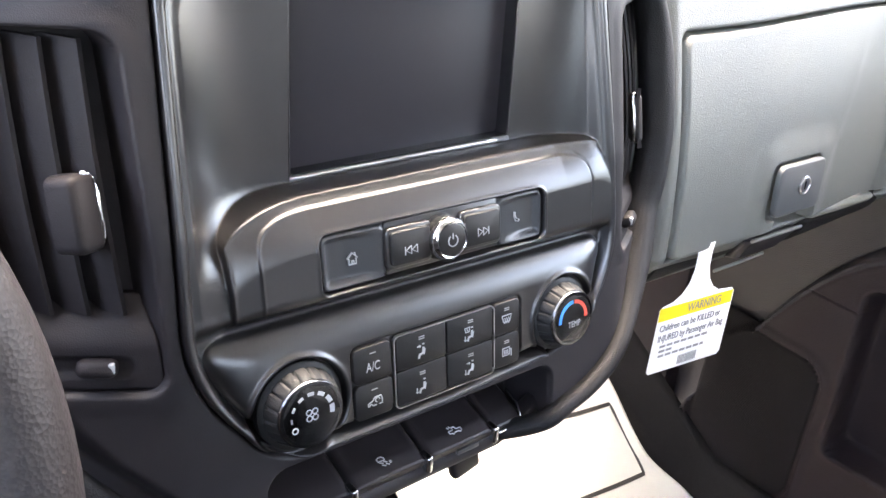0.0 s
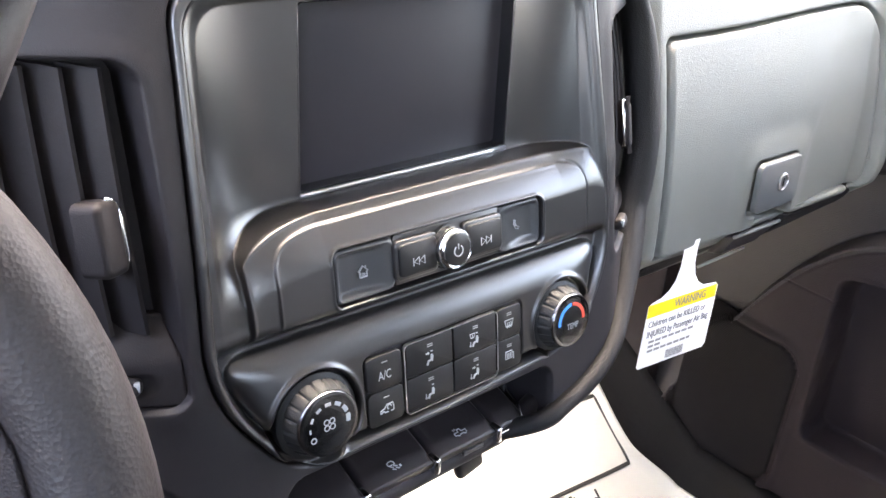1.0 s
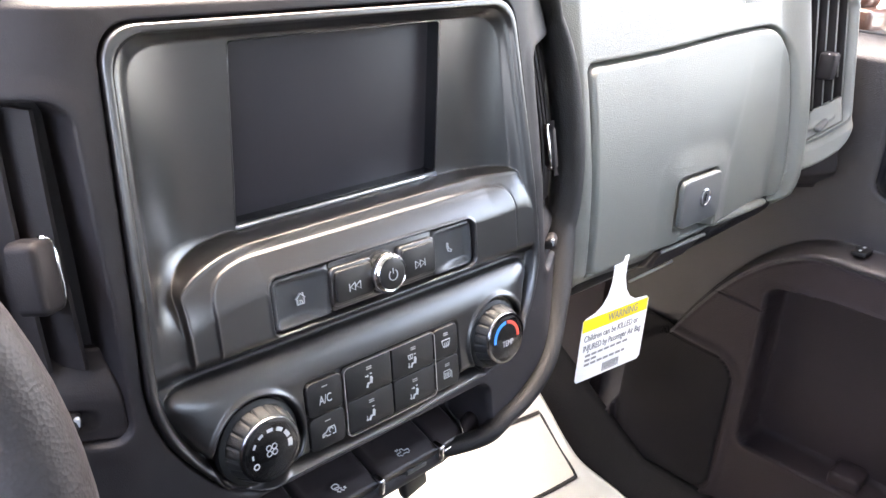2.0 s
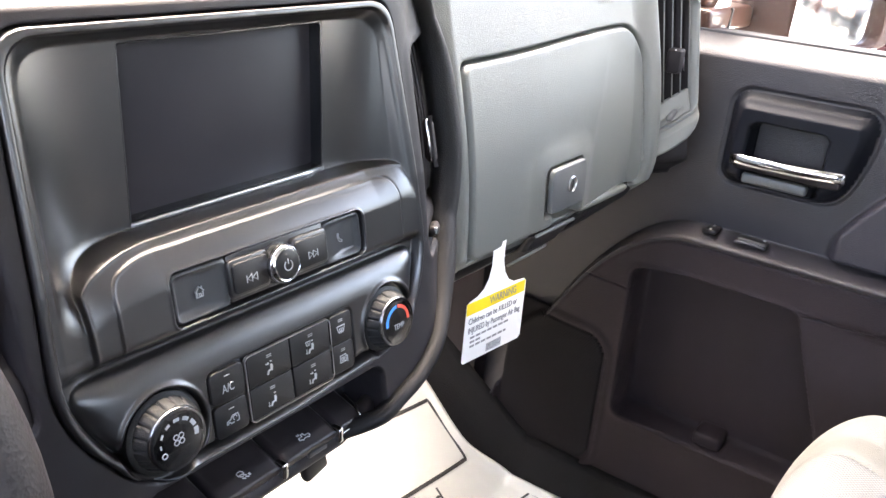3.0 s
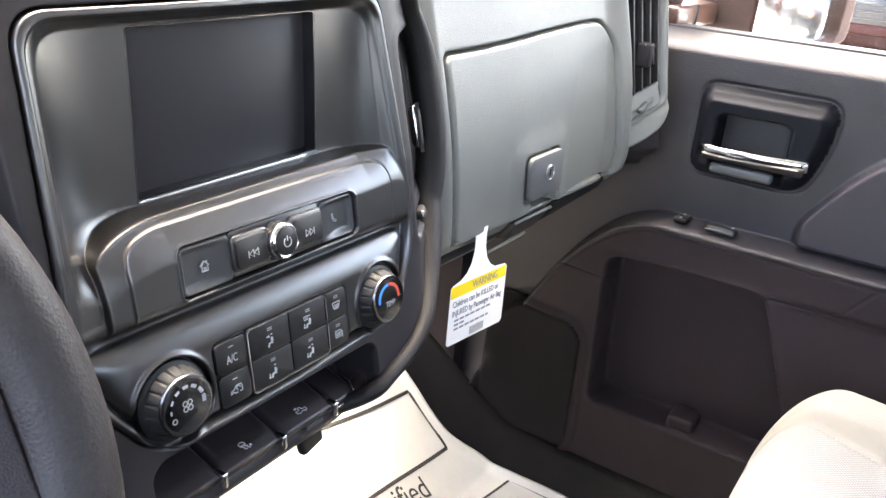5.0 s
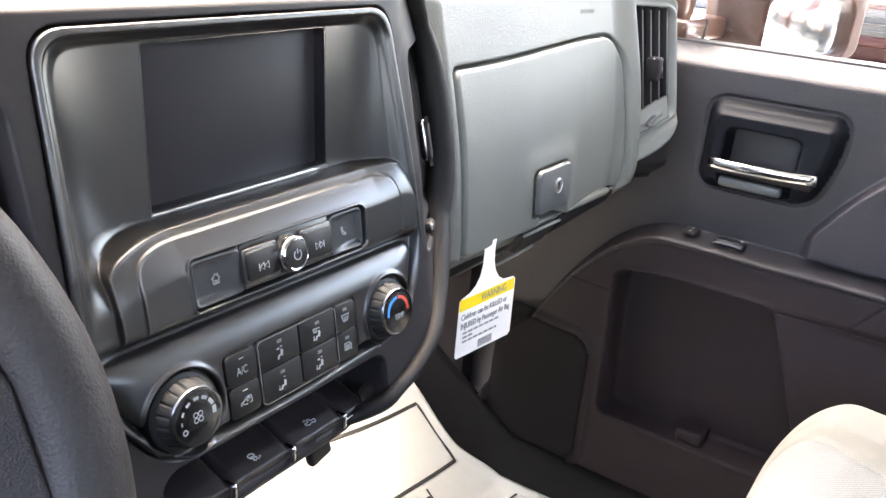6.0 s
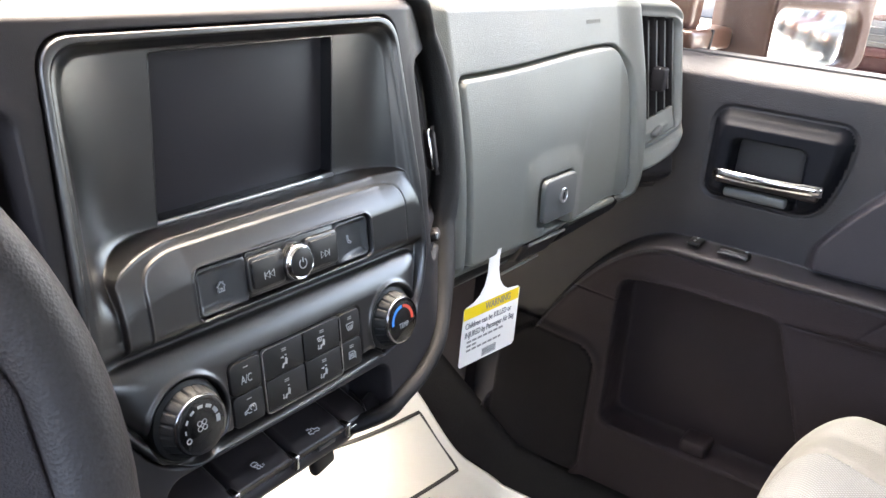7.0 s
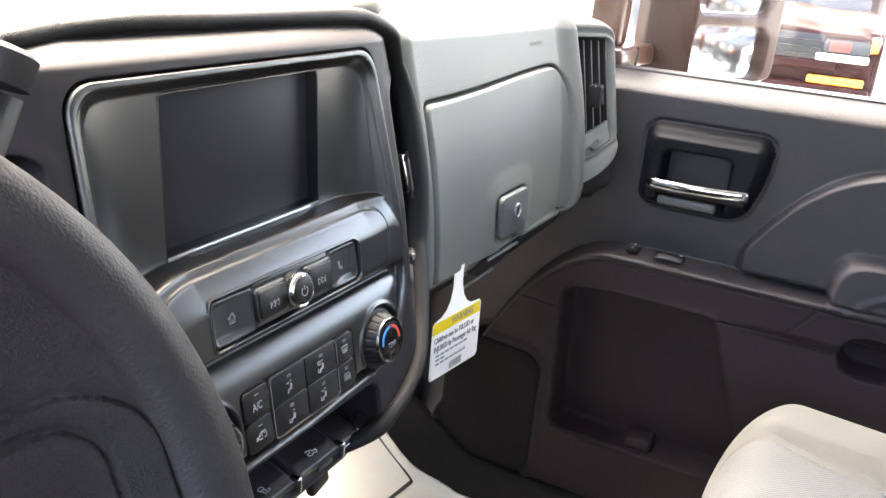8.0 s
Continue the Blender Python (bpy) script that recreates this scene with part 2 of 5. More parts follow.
def ring_pts(hw, hh, r, n=6, taper=0.0):
    """The outline of a rounded rectangle."""
    out = []
    for cx, cy, a0 in ((hw - r, hh - r, 0), (-hw + r, hh - r, 90), (-hw + r, -hh + r, 180), (hw - r, -hh + r, 270)):
        for i in range(n + 1):
            a = radians(a0 + 90 * i / n)
            out.append((cx + r * math.cos(a), cy + r * math.sin(a)))
    return [(x * (1 + taper * y / hh), y) for x, y in out]


def plate(name, outline, depth, bev, m, mat, dish=0.0):
    """A plate of that outline, its rear on the plane z = 0 of m and its front at depth, with a rounded edge."""
    pts = [Vector((x, y)) for x, y in outline]
    n = len(pts)
    nrm = []
    for i in range(n):
        e = (pts[(i + 1) % n] - pts[i - 1])
        e = Vector((e.y, -e.x))
        nrm.append(e.normalized() if e.length > 1e-9 else Vector((0, 0)))
    rings = [(0.0, 0.0), (depth - bev, 0.0), (depth - 0.3 * bev, 0.3 * bev), (depth, bev)]
    if dish:
        rings += [(depth, bev + abs(dish) * 0.6), (depth - dish, bev + abs(dish) * 1.6)]
    verts, faces = [], []
    for h, inset in rings:
        verts += [m @ Vector((p.x - q.x * inset, p.y - q.y * inset, h)) for p, q in zip(pts, nrm)]
    for k in range(len(rings) - 1):
        for i in range(n):
            j = (i + 1) % n
            faces.append((k * n + i, k * n + j, (k + 1) * n + j, (k + 1) * n + i))
    faces.append(tuple((len(rings) - 1) * n + i for i in range(n)))
    faces.append(tuple(range(n))[::-1])
    me = to_mesh(name, verts, faces, mat)
    me.set_sharp_from_angle(angle=radians(45))
    return me


def lathe(name, profile, m, mat, n=48, ribs=0, rib_depth=0.0, rib_span=(0, 1)):
    """A turned body: profile of (radius, height) along the z of m; ribs notch its side."""
    verts, faces = [], []
    for k, (r, h) in enumerate(profile):
        for i in range(n):
            a = 2 * math.pi * i / n
            rr = r
            if ribs and rib_span[0] <= h <= rib_span[1] and math.cos(a * ribs) > 0.72:
                rr = r - rib_depth
            verts.append(m @ Vector((rr * math.cos(a), rr * math.sin(a), h)))
    for k in range(len(profile) - 1):
        for i in range(n):
            j = (i + 1) % n
            faces.append((k * n + i, k * n + j, (k + 1) * n + j, (k + 1) * n + i))
    faces.append(tuple((len(profile) - 1) * n + i for i in range(n)))
    faces.append(tuple(range(n))[::-1])
    me = to_mesh(name, verts, faces, mat)
    me.set_sharp_from_angle(angle=radians(35))
    return me


def tube(name, path, ra, rb, mat, n=14, closed=False, up=(0, 0, 1)):
    """A body of elliptic section swept along a path: ra across, rb along up."""
    pts = [Vector(p) for p in path]
    verts, faces = [], []
    k = len(pts)
    for i, p in enumerate(pts):
        a = pts[i - 1] if (i or closed) else p
        b = pts[(i + 1) % k] if (i < k - 1 or closed) else p
        t = (b - a).normalized()
        side = t.cross(Vector(up)).normalized()
        top = side.cross(t)
        qa, qb = (ra[i], rb[i]) if isinstance(ra, list) else (ra, rb)
        for j in range(n):
            w = 2 * math.pi * j / n
            verts.append(p + side * (qa * math.cos(w)) + top * (qb * math.sin(w)))
    for i in range(k if closed else k - 1):
        i2 = (i + 1) % k
        for j in range(n):
            j2 = (j + 1) % n
            faces.append((i * n + j, i * n + j2, i2 * n + j2, i2 * n + j))
    if not closed:
        faces.append(tuple(range(n))[::-1])
        faces.append(tuple((k - 1) * n + j for j in range(n)))
    return to_mesh(name, verts, faces, mat)


def strokes(name, lines, width, m, mat, lift=0.0004):
    """Thin printed strokes on the plane z = 0 of m; a line is a list of points."""
    verts, faces = [], []
    for line in lines:
        pts = [Vector(p) for p in line]
        base = len(verts)
        for i, p in enumerate(pts):
            a, b = pts[max(i - 1, 0)], pts[min(i + 1, len(pts) - 1)]
            t = (b - a).normalized()
            s = Vector((-t.y, t.x)) * width / 2
            for q, h in ((p + s, lift), (p - s, lift), (p - s, 0), (p + s, 0)):
                verts.append(m @ Vector((q.x, q.y, h)))
        for i in range(len(pts) - 1):
            a, b = base + 4 * i, base + 4 * i + 4
            for j in range(4):
                faces.append((a + j, a + (j + 1) % 4, b + (j + 1) % 4, b + j))
        faces.append((base, base + 3, base + 2, base + 1))
        e = base + 4 * (len(pts) - 1)
        faces.append((e, e + 1, e + 2, e + 3))
    return to_mesh(name, verts, faces, mat, True)


def arc(cx, cy, r, a0, a1, n=12, ry=None):
    return [(cx + r * math.cos(radians(a0 + (a1 - a0) * i / n)), cy + (ry or r) * math.sin(radians(a0 + (a1 - a0) * i / n))) for i in range(n + 1)]


def lettering(name, body, size, m, mat, parent, align="CENTER", shear=0.0):
    cu = bpy.data.curves.new("lettering", "FONT")
    cu.body, cu.size, cu.align_x, cu.align_y, cu.extrude, cu.shear = body, size, align, "CENTER", 0.0002, shear
    tmp = bpy.data.objects.new("lettering", cu)
    scene.collection.objects.link(tmp)
    bpy.context.view_layer.update()
    me = bpy.data.meshes.new_from_object(tmp.evaluated_get(bpy.context.evaluated_depsgraph_get()))
    bpy.data.objects.remove(tmp)
    me.transform(m)
    me.materials.clear()
    me.materials.append(mat)
    return part(name, me, parent)


def facing(x, y, z, lean=0.18, turn=0.0):
    """A frame on the stack: its x to the right, its y up along the lean, its z towards the seats."""
    up = Vector((0, lean, 1)).normalized()
    out = Vector((0, -1, lean)).normalized()
    m = Matrix((Vector((1, 0, 0)), up, out)).transposed().to_4x4()
    return Matrix.Translation((x, y, z)) @ m @ Matrix.Rotation(turn, 4, "Y")


def lerp_grid(u0, u1, nu, v0, v1, nv):
    return np.meshgrid(np.linspace(u0, u1, nu), np.linspace(v0, v1, nv))


# ---------------------------------------------------------------- centre stack
def lean_y(z):
    """How far forward the face of the stack lies at a height."""
    return np.where(z < 0.878, 0.003 + 0.18 * (z - 0.806), 0.016 + 0.24 * (z - 0.878))


def pod_edge(x, z):
    """Distance to the outline of the pod."""
    a = np.abs(x)
    side = (a - 0.244) * 0.993 - (z - 0.95) * 0.12
    diag = (a - 0.225) * 0.712 - (z - 0.790) * 0.703
    return smax([smax([z - 1.034, side], 0.075), diag, 0.684 + 0.018 * smooth(0.095, 0.12, x) - z], 0.03)


def pod_y(x, z):
    a = np.abs(x)
    y = lean_y(z) + 0.0008 + 0.31 * (a - 0.174 + np.sqrt((a - 0.174) ** 2 + 0.00014))
    return y + 11.0 * np.maximum(0, z - 1.0195) ** 1.5


def bezel_edge(x, z):
    a = np.where(x < 0, -0.0035 - x, x)
    side = (a - 0.1665) * 0.998 + (z - 0.805) * 0.058
    diag = (a - 0.163) * 0.80 - (z - 0.795) * 0.60
    return smax([z - 1.0145 - 0.010 * x, side, diag, 0.7368 + 0.055 * np.maximum(0, x) - z], 0.022)


def arched(x, top, mid, half, rl, rr, drop):
    """Height of an edge that runs level and drops in a rounded corner at both ends."""
    r = np.where(x < mid, rl, rr)
    over = np.clip((np.abs(x - mid) - (half - r)) / r, 0, 1)
    return top - drop * (1 - np.sqrt(1 - over ** 2))


def shelf_edge(x, z):
    return np.maximum(z - 0.017 * x - arched(x, 0.8872, 0.0120, 0.1520, 0.050, 0.024, 0.019), np.abs(x - 0.0120) - 0.1520)


def plate_edge(x, z):
    side = np.abs(x - 0.0075) - 0.1300
    return smax([z - 0.012 * x - arched(x, 0.8805, 0.0075, 0.1300, 0.030, 0.018, 0.013), side, 0.8225 - z], 0.008)


def opening_edge(x, z):
    """Distance to the opening of the screen, which is a little askew."""
    return rrect(x - 0.04 * (z - 0.944), z - 0.017 * x, 0.0025, 0.9440, 0.0842, 0.0546, 0.002)


def bezel_y(X, Z):
    """The moulded bezel: lip, screen surround, shelf with its brow, radio plate, groove and climate plate."""
    base, ax = lean_y(Z), np.abs(X)
    edge = bezel_edge(X, Z)
    d = -edge
    Y = base - (0.0004 + 0.0006 * smooth(0.98, 0.90, Z) + 0.0016 * smooth(0.80, 0.75, Z)) * np.exp(-((d - 0.0032) / 0.0020) ** 2) + 0.0030 * smooth(0.0018, 0.0, d)
    # scooped surround of the screen
    t = np.clip((ax - 0.088) / (0.1545 - 0.03 * (Z - 0.9) - 0.088), 0, 1)
    deep = 0.048 + 0.08 * (Z - 0.887) - base
    Y = Y + np.maximum(deep, 0.004) * (1 - t ** 3.2) * (0.06 + 0.94 * smooth(0.845, 0.889, Z)) * smooth(0.0045, 0.0150, d) + 0.0030 * smooth(0.0050, 0.0075, d)
    # shelf body: its brow falls back towards the screen
    d1 = shelf_edge(X, Z)
    brow = np.clip(1 - (arched(X, 0.8872, 0.0120, 0.1520, 0.050, 0.024, 0.019) + 0.017 * X - Z) / 0.0275, 0, 1)
    over = np.clip((np.abs(X - 0.0120) - 0.100) / 0.052, 0, 1)
    body = base + 0.0160 * (1 - 0.62 * over) * brow ** 1.6
    body = body - 0.0005 * np.exp(-((d1 + 0.0014) / 0.0011) ** 2)
    Y = Y + (np.minimum(body, Y) - Y) * smooth(0.0006, -0.0012, d1)
    # radio plate, a fine step proud, beaded at the top and left, creased at the right
    d2 = plate_edge(X, Z)
    Y = Y - 0.0010 * smooth(0.0008, -0.0010, d2)
    Y = Y - 0.0005 * np.exp(-((d2 + 0.0002) / 0.0009) ** 2) * smooth(0.125, 0.105, X)
    Y = Y + 0.0014 * np.exp(-((d2 + 0.0002) / 0.0010) ** 2) * smooth(0.110, 0.130, X) * smooth(0.828, 0.838, Z)
    # undercut below the shelf, then the climate plate with its rounded shoulder
    c = smax([Z - 0.8180, edge + 0.0085], 0.013)
    inside = smooth(0.0045, 0.0085, d)
    gap = (0.0085 + 0.0045 * smooth(0.780, 0.806, Z) * smooth(0.160, 0.138, ax)) * smooth(0.8360, 0.8192, Z) * inside
    low = base + gap
    Y = Y + (low - Y) * smooth(0.8360, 0.8192, Z) * inside
    span = 0.0090 + 0.0130 * smooth(0.780, 0.803, Z)
    q = np.sqrt(np.clip(1 - (1 - np.clip(-c / span, 0, 1)) ** 2, 0, 1))
    top = base + gap + (-0.0015 - gap) * q
    return np.where(c < 0, np.minimum(top, Y), Y)


def on_bezel(x, z):
    return float(bezel_y(np.array([x]), np.array([z]))[0])


def build_stack():
    stack = thing("center_stack", (0, 0.03, 0.67), "charcoal plastic centre stack with dark screen, radio keys and climate dials", "center stack")
    # pod with its two vent openings and the slot for the key row
    X, Z = lerp_grid(-0.272, 0.272, 560, 0.655, 1.044, 400)
    Y = pod_y(X, Z)
    vent = rrect(np.abs(X), Z, 0.2145, 0.888, 0.0375, 0.0890, 0.012)
    Y = Y - 0.0010 * smooth(0.014, 0.004, vent) * smooth(-0.002, 0.003, vent) + 0.034 * smooth(0.001, -0.003, vent)
    slot = rrect(X, Z, -0.016, 0.6990, 0.114, 0.0335, 0.012)
    Y = Y + 0.050 * smooth(0.002, -0.003, slot)
    Y = Y + 0.07 * smooth(0.0010, -0.0070, bezel_edge(X, Z))
    out = pod_edge(X, Z)
    Y = Y + 0.05 * smooth(0.004, 0.03, out)
    part("pod_panel", sheet("pod_panel", np.stack([X, Y, Z], -1), POD, (0, 0.09, 0), True), stack, "charcoal plastic pod face with vent openings")
    # padded rim round the pod
    spine = [(0.0, 1.0395), (0.10, 1.0395), (0.165, 1.037), (0.205, 1.0265), (0.235, 1.005), (0.253, 0.973), (0.261, 0.935), (0.262, 0.88), (0.253, 0.83), (0.231, 0.788), (0.206, 0.757), (0.179, 0.732), (0.157, 0.7150), (0.134, 0.7035), (0.109, 0.6965), (0.088, 0.6890), (0.060, 0.677), (0.030, 0.670), (0.0, 0.670),
             (-0.120, 0.680), (-0.170, 0.702), (-0.222, 0.748), (-0.248, 0.80), (-0.258, 0.87), (-0.254, 0.95), (-0.237, 1.000), (-0.20, 1.0285), (-0.10, 1.0395)]
    path, across, tall = [], [], []
    n = len(spine)
    for i in range(n):
        a, b, c, e = (Vector(spine[(i + k) % n]) for k in (-1, 0, 1, 2))
        for k in range(8):
            t = k / 8
            p = 0.5 * (2 * b + (c - a) * t + (2 * a - 5 * b + 4 * c - e) * t * t + (3 * b - a - 3 * c + e) * t ** 3)
            x, z = p
            side = float(smooth(0.06, 0.20, x))
            back = float(pod_y(np.array(min(abs(x), 0.245)), np.array(min(z, 1.037))))
            path.append((x, back - 0.002 + 0.034 * float(smooth(0.735, 0.69, z) * smooth(0.098, 0.045, x)), z))
            across.append(0.0070 + side * (0.0028 + 0.0060 * float(smooth(1.00, 0.92, z)) - 0.0078 * float(smooth(0.785, 0.725, z))))
            tall.append(0.0085 + 0.0060 * side * float(smooth(0.72, 0.79, z)))
    part("padded_rim", tube("padded_rim", path, across, tall, RIM, 18, True, up=(0, -1, 0.15)), stack, "black grained padded rim")

    X, Z = lerp_grid(-0.176, 0.176, 720, 0.728, 1.020, 580)
    Y = bezel_y(X, Z)
    edge = bezel_edge(X, Z)
    Y = Y + 0.0085 * smooth(0.0008, -0.0010, rrect(X, Z, 0.0012, 0.8485, 0.0872, 0.0172, 0.006))
    Y = Y - 0.0007 * np.exp(-((rrect(X, Z, 0.0012, 0.8485, 0.0872, 0.0172, 0.006) - 0.0016) / 0.0009) ** 2)
    Y = Y + 0.0140 * smooth(0.0006, -0.0008, opening_edge(X, Z))
    for sx in (-0.107, 0.107):
        r = np.hypot(X - sx, Z - 0.770)
        Y = Y - 0.0016 * np.exp(-((r - 0.0318) / 0.0018) ** 2) + 0.006 * smooth(0.0306, 0.0292, r)
    Y = Y + 0.0022 * smooth(0.0006, -0.0006, rrect(X, Z, -0.0035, 0.7712, 0.0690, 0.0256, 0.006))
    Y = Y + 0.012 * smooth(-0.0012, 0.0006, edge) + 0.05 * smooth(0.0, 0.012, edge)
    me = sheet("bezel", np.stack([X, Y, Z], -1), SATIN, (0, 0.02, 0), True)
    part("bezel", me, stack, "satin charcoal bezel with stepped shelf")
    m = Matrix.Translation((0.0025, on_bezel(0, 0.944) + 0.0132, 0.944)) @ facing(0, 0, 0, 0.08).to_3x3().to_4x4()
    skew = [(x + 0.04 * z, z + 0.017 * x) for x, z in ring_pts(0.0846, 0.0544, 0.002, 3)]
    part("screen", plate("screen", skew, 0.002, 0.0004, m, SCREEN), stack, "dark switched-off display")
    loops = [[m @ Vector((x * k + 0.04 * z * k, z * k2 + 0.017 * x, h)) for x, z in ring_pts(0.0848, 0.0546, 0.0025, 3)] for k, k2, h in ((1.0, 1.0, -0.002), (1.0, 1.0, 0.0128), (0.988, 0.982, 0.0128), (0.982, 0.974, 0.0015), (0.982, 0.974, -0.002))]
    n = len(loops[0])
    faces = [(a * n + i, a * n + (i + 1) % n, ((a + 1) % 5) * n + (i + 1) % n, ((a + 1) % 5) * n + i) for a in range(5) for i in range(n)]
    part("screen_frame", to_mesh("screen_frame", [v for l in loops for v in l], faces, GLOSS, True), stack, "black frame of the display")
    # the ledge's highlight is made as a strip of bright metal
    ledge = [(x, on_bezel(x, 0.8906 + 0.017 * x) - 0.0004, 0.8892 + 0.017 * x) for x in np.linspace(-0.0845, 0.0850, 9)]
    part("screen_ledge_glint", tube("screen_ledge_glint", ledge, 0.0015, 0.0017, STEEL, 10), stack, "thin ledge under the screen, bright metal for its highlight")
    part("screen_side", tube("screen_side", [(-0.0822 + 0.04 * (z - 0.944), on_bezel(-0.0822, z) + 0.0001, z) for z in np.linspace(0.8885, 0.9965, 9)], 0.0005, 0.0005, SATIN, 8), stack, "fine screen edge")
    part("sensor_dot", lathe("sensor_dot", [(0.0009, 0.0), (0.0008, 0.0006)], m @ Matrix.Translation((-0.0815, -0.0435, 0.0020)), MARK, 12), stack, "tiny pale dot in the screen corner")
    # radio keys
    ky = lambda z: on_bezel(0, z)
    def fm(x, z, off):
        return facing(x, ky(z) + off, z)
    for x0, x1, name in ((-0.0850, -0.0415, "home_key"), (0.0465, 0.0872, "phone_key")):
        U, V = lerp_grid(x0, x1, 40, 0.8322, 0.8648, 34)
        rim = rrect(U, V, (x0 + x1) / 2, 0.8485, (x1 - x0) / 2, 0.0163, 0.005)
        side = (U - x0) / (x1 - x0) if x0 < 0 else (x1 - U) / (x1 - x0)
        fall = smooth(-0.0008, -0.0060, rim)
        Yk = 0.0018 + 0.18 * (V - 0.8485) + ky(0.8485) + 0.0042 * fall * smooth(0.98, 0.35, side) + 0.0025 * smooth(-0.0010, 0.0, rim)
        part(name, sheet(name, np.stack([U, Yk, V], -1), CELL, (0, 0.006, 0)), stack, "dished grey key")
    part("key_cell", plate("key_cell", ring_pts(0.0443, 0.0164, 0.002, 3), 0.0060, 0.0006, fm(0.0025, 0.8485, 0.0086), SATIN), stack, "satin cell between the outer keys")
    for sx, name in ((-0.0265, "seek_back_key"), (0.0300, "seek_forward_key")):
        w = 0.0148 if sx < 0 else 0.0150
        part("key_seat", plate("key_seat", ring_pts(w + 0.0022, 0.0130, 0.004, 5), 0.0100, 0.0010, fm(sx, 0.8485, 0.0088), SATIN), stack, "raised rounded seat of the key")
        k = part(name, plate(name, ring_pts(w, 0.0106, 0.003, 5), 0.0120, 0.0009, fm(sx, 0.8485, 0.0088), KEY), stack)
        s = -1 if sx < 0 else 1
        tri = []
        for o in (-0.0022, 0.0022):
            tri.append([(s * (o - 0.002), 0.0026), (s * (o + 0.002), 0), (s * (o - 0.002), -0.0026), (s * (o - 0.002), 0.0026)])
        tri.append([(s * 0.0047, 0.0026), (s * 0.0047, -0.0026)])
        part("seek_symbol", strokes("seek_symbol", tri, 0.0006, fm(sx, 0.8485, -0.0033), MARK), k)
    part("home_symbol", strokes("home_symbol", [[(-0.0034, 0.0002), (0, 0.0036), (0.0034, 0.0002)], [(-0.0024, 0), (-0.0024, -0.0034), (0.0024, -0.0034), (0.0024, 0)], [(-0.0006, -0.0034), (-0.0006, -0.0012), (0.0008, -0.0012), (0.0008, -0.0034)], [(0.0018, 0.0036), (0.0018, 0.002)]], 0.0007, fm(-0.0635, 0.8475, 0.0056), MARK, 0.0014), bpy.data.objects["home_key"])
    part("phone_symbol", strokes("phone_symbol", [[(-0.0026, 0.0034), (-0.0012, 0.003), (-0.0016, 0.0014), (-0.0006, -0.001), (0.001, -0.0018), (0.0022, -0.0024), (0.0014, -0.0038), (-0.001, -0.003), (-0.0028, 0.0004), (-0.0026, 0.0034)]], 0.0006, fm(0.0665, 0.8485, 0.0056), MARK, 0.0014), bpy.data.objects["phone_key"])
    # volume dial
    vk = part("volume_knob", lathe("volume_knob", [(0.0149, -0.0060), (0.0149, 0.0020), (0.0135, 0.0030), (0.0133, 0.0085), (0.0126, 0.0106)], fm(0.0, 0.849, 0.004), KNOB, 64, 26, 0.0005, (0.003, 0.0086)), stack, "ribbed dark dial")
    part("chrome_ring", lathe("chrome_ring", [(0.0135, 0.0072), (0.0140, 0.0098), (0.0131, 0.0123), (0.0115, 0.0136), (0.0106, 0.0132)], fm(0.0, 0.849, 0.004), CHROME, 48), vk, "bright chrome ring")
    part("dial_face", lathe("dial_face", [(0.0108, 0.0102), (0.0106, 0.0134), (0.0097, 0.0139)], fm(0.0, 0.849, 0.004), KEY, 40), vk)
    part("power_symbol", strokes("power_symbol", [arc(0, -0.0004, 0.0036, 125, 415), [(0, 0.0006), (0, 0.0042)]], 0.0007, fm(0, 0.849, 0.004) @ Matrix.Translation((0, 0, 0.0140)), MARK), vk)

    # climate keys
    cy = on_bezel(0, 0.77)
    def cm(x, z, off=0.0):
        return facing(x, cy + 0.16 * (z - 0.77) + off, z, 0.16)
    keys = [("ac_key", -0.0580, 0.7830), ("recirculate_key", -0.0580, 0.7590), ("vent_face_key", -0.0215, 0.7830), ("vent_floor_key", -0.0215, 0.7590),
            ("vent_windscreen_key", 0.0185, 0.7830), ("vent_mixed_key", 0.0185, 0.7590), ("front_defrost_key", 0.0505, 0.7830), ("mirror_defrost_key", 0.0505, 0.7590)]
    part("key_block_trim", strokes("key_block_trim", [[(x, z) for x, z in ring_pts(0.0408, 0.0248, 0.004, 5)] + [(0.0408, 0.0208)]], 0.0007, cm(-0.0015, 0.771, 0.0010), STEEL, 0.0024), stack, "thin bright trim round the keys")
    for name, x, z in keys:
        w = 0.0194 if "vent" in name else (0.0138 if x < 0 else 0.0122)
        hgt = 0.01175
        k = part(name, plate(name, ring_pts(w, hgt, 0.0012 if "vent" in name else 0.004, 4), 0.0045, 0.0006, cm(x, z, 0.0034), KEY), stack)
        bars = [[(-0.0022, 0.0078), (0.0022, 0.0078)]]
        if x > -0.05:
            bars.append([(-0.0022, 0.0064), (0.0022, 0.0064)])
        f = cm(x, z, -0.0012)
        part("indicator", strokes("indicator", bars, 0.0006, f, GREYINK), k)
        o = -0.0015
        if name == "ac_key":
            lettering("lettering", "A/C", 0.0085, f @ Matrix.Translation((0, -0.0015, 0)) @ Matrix.Diagonal((0.72, 1, 1, 1)), MARK, k)
            continue
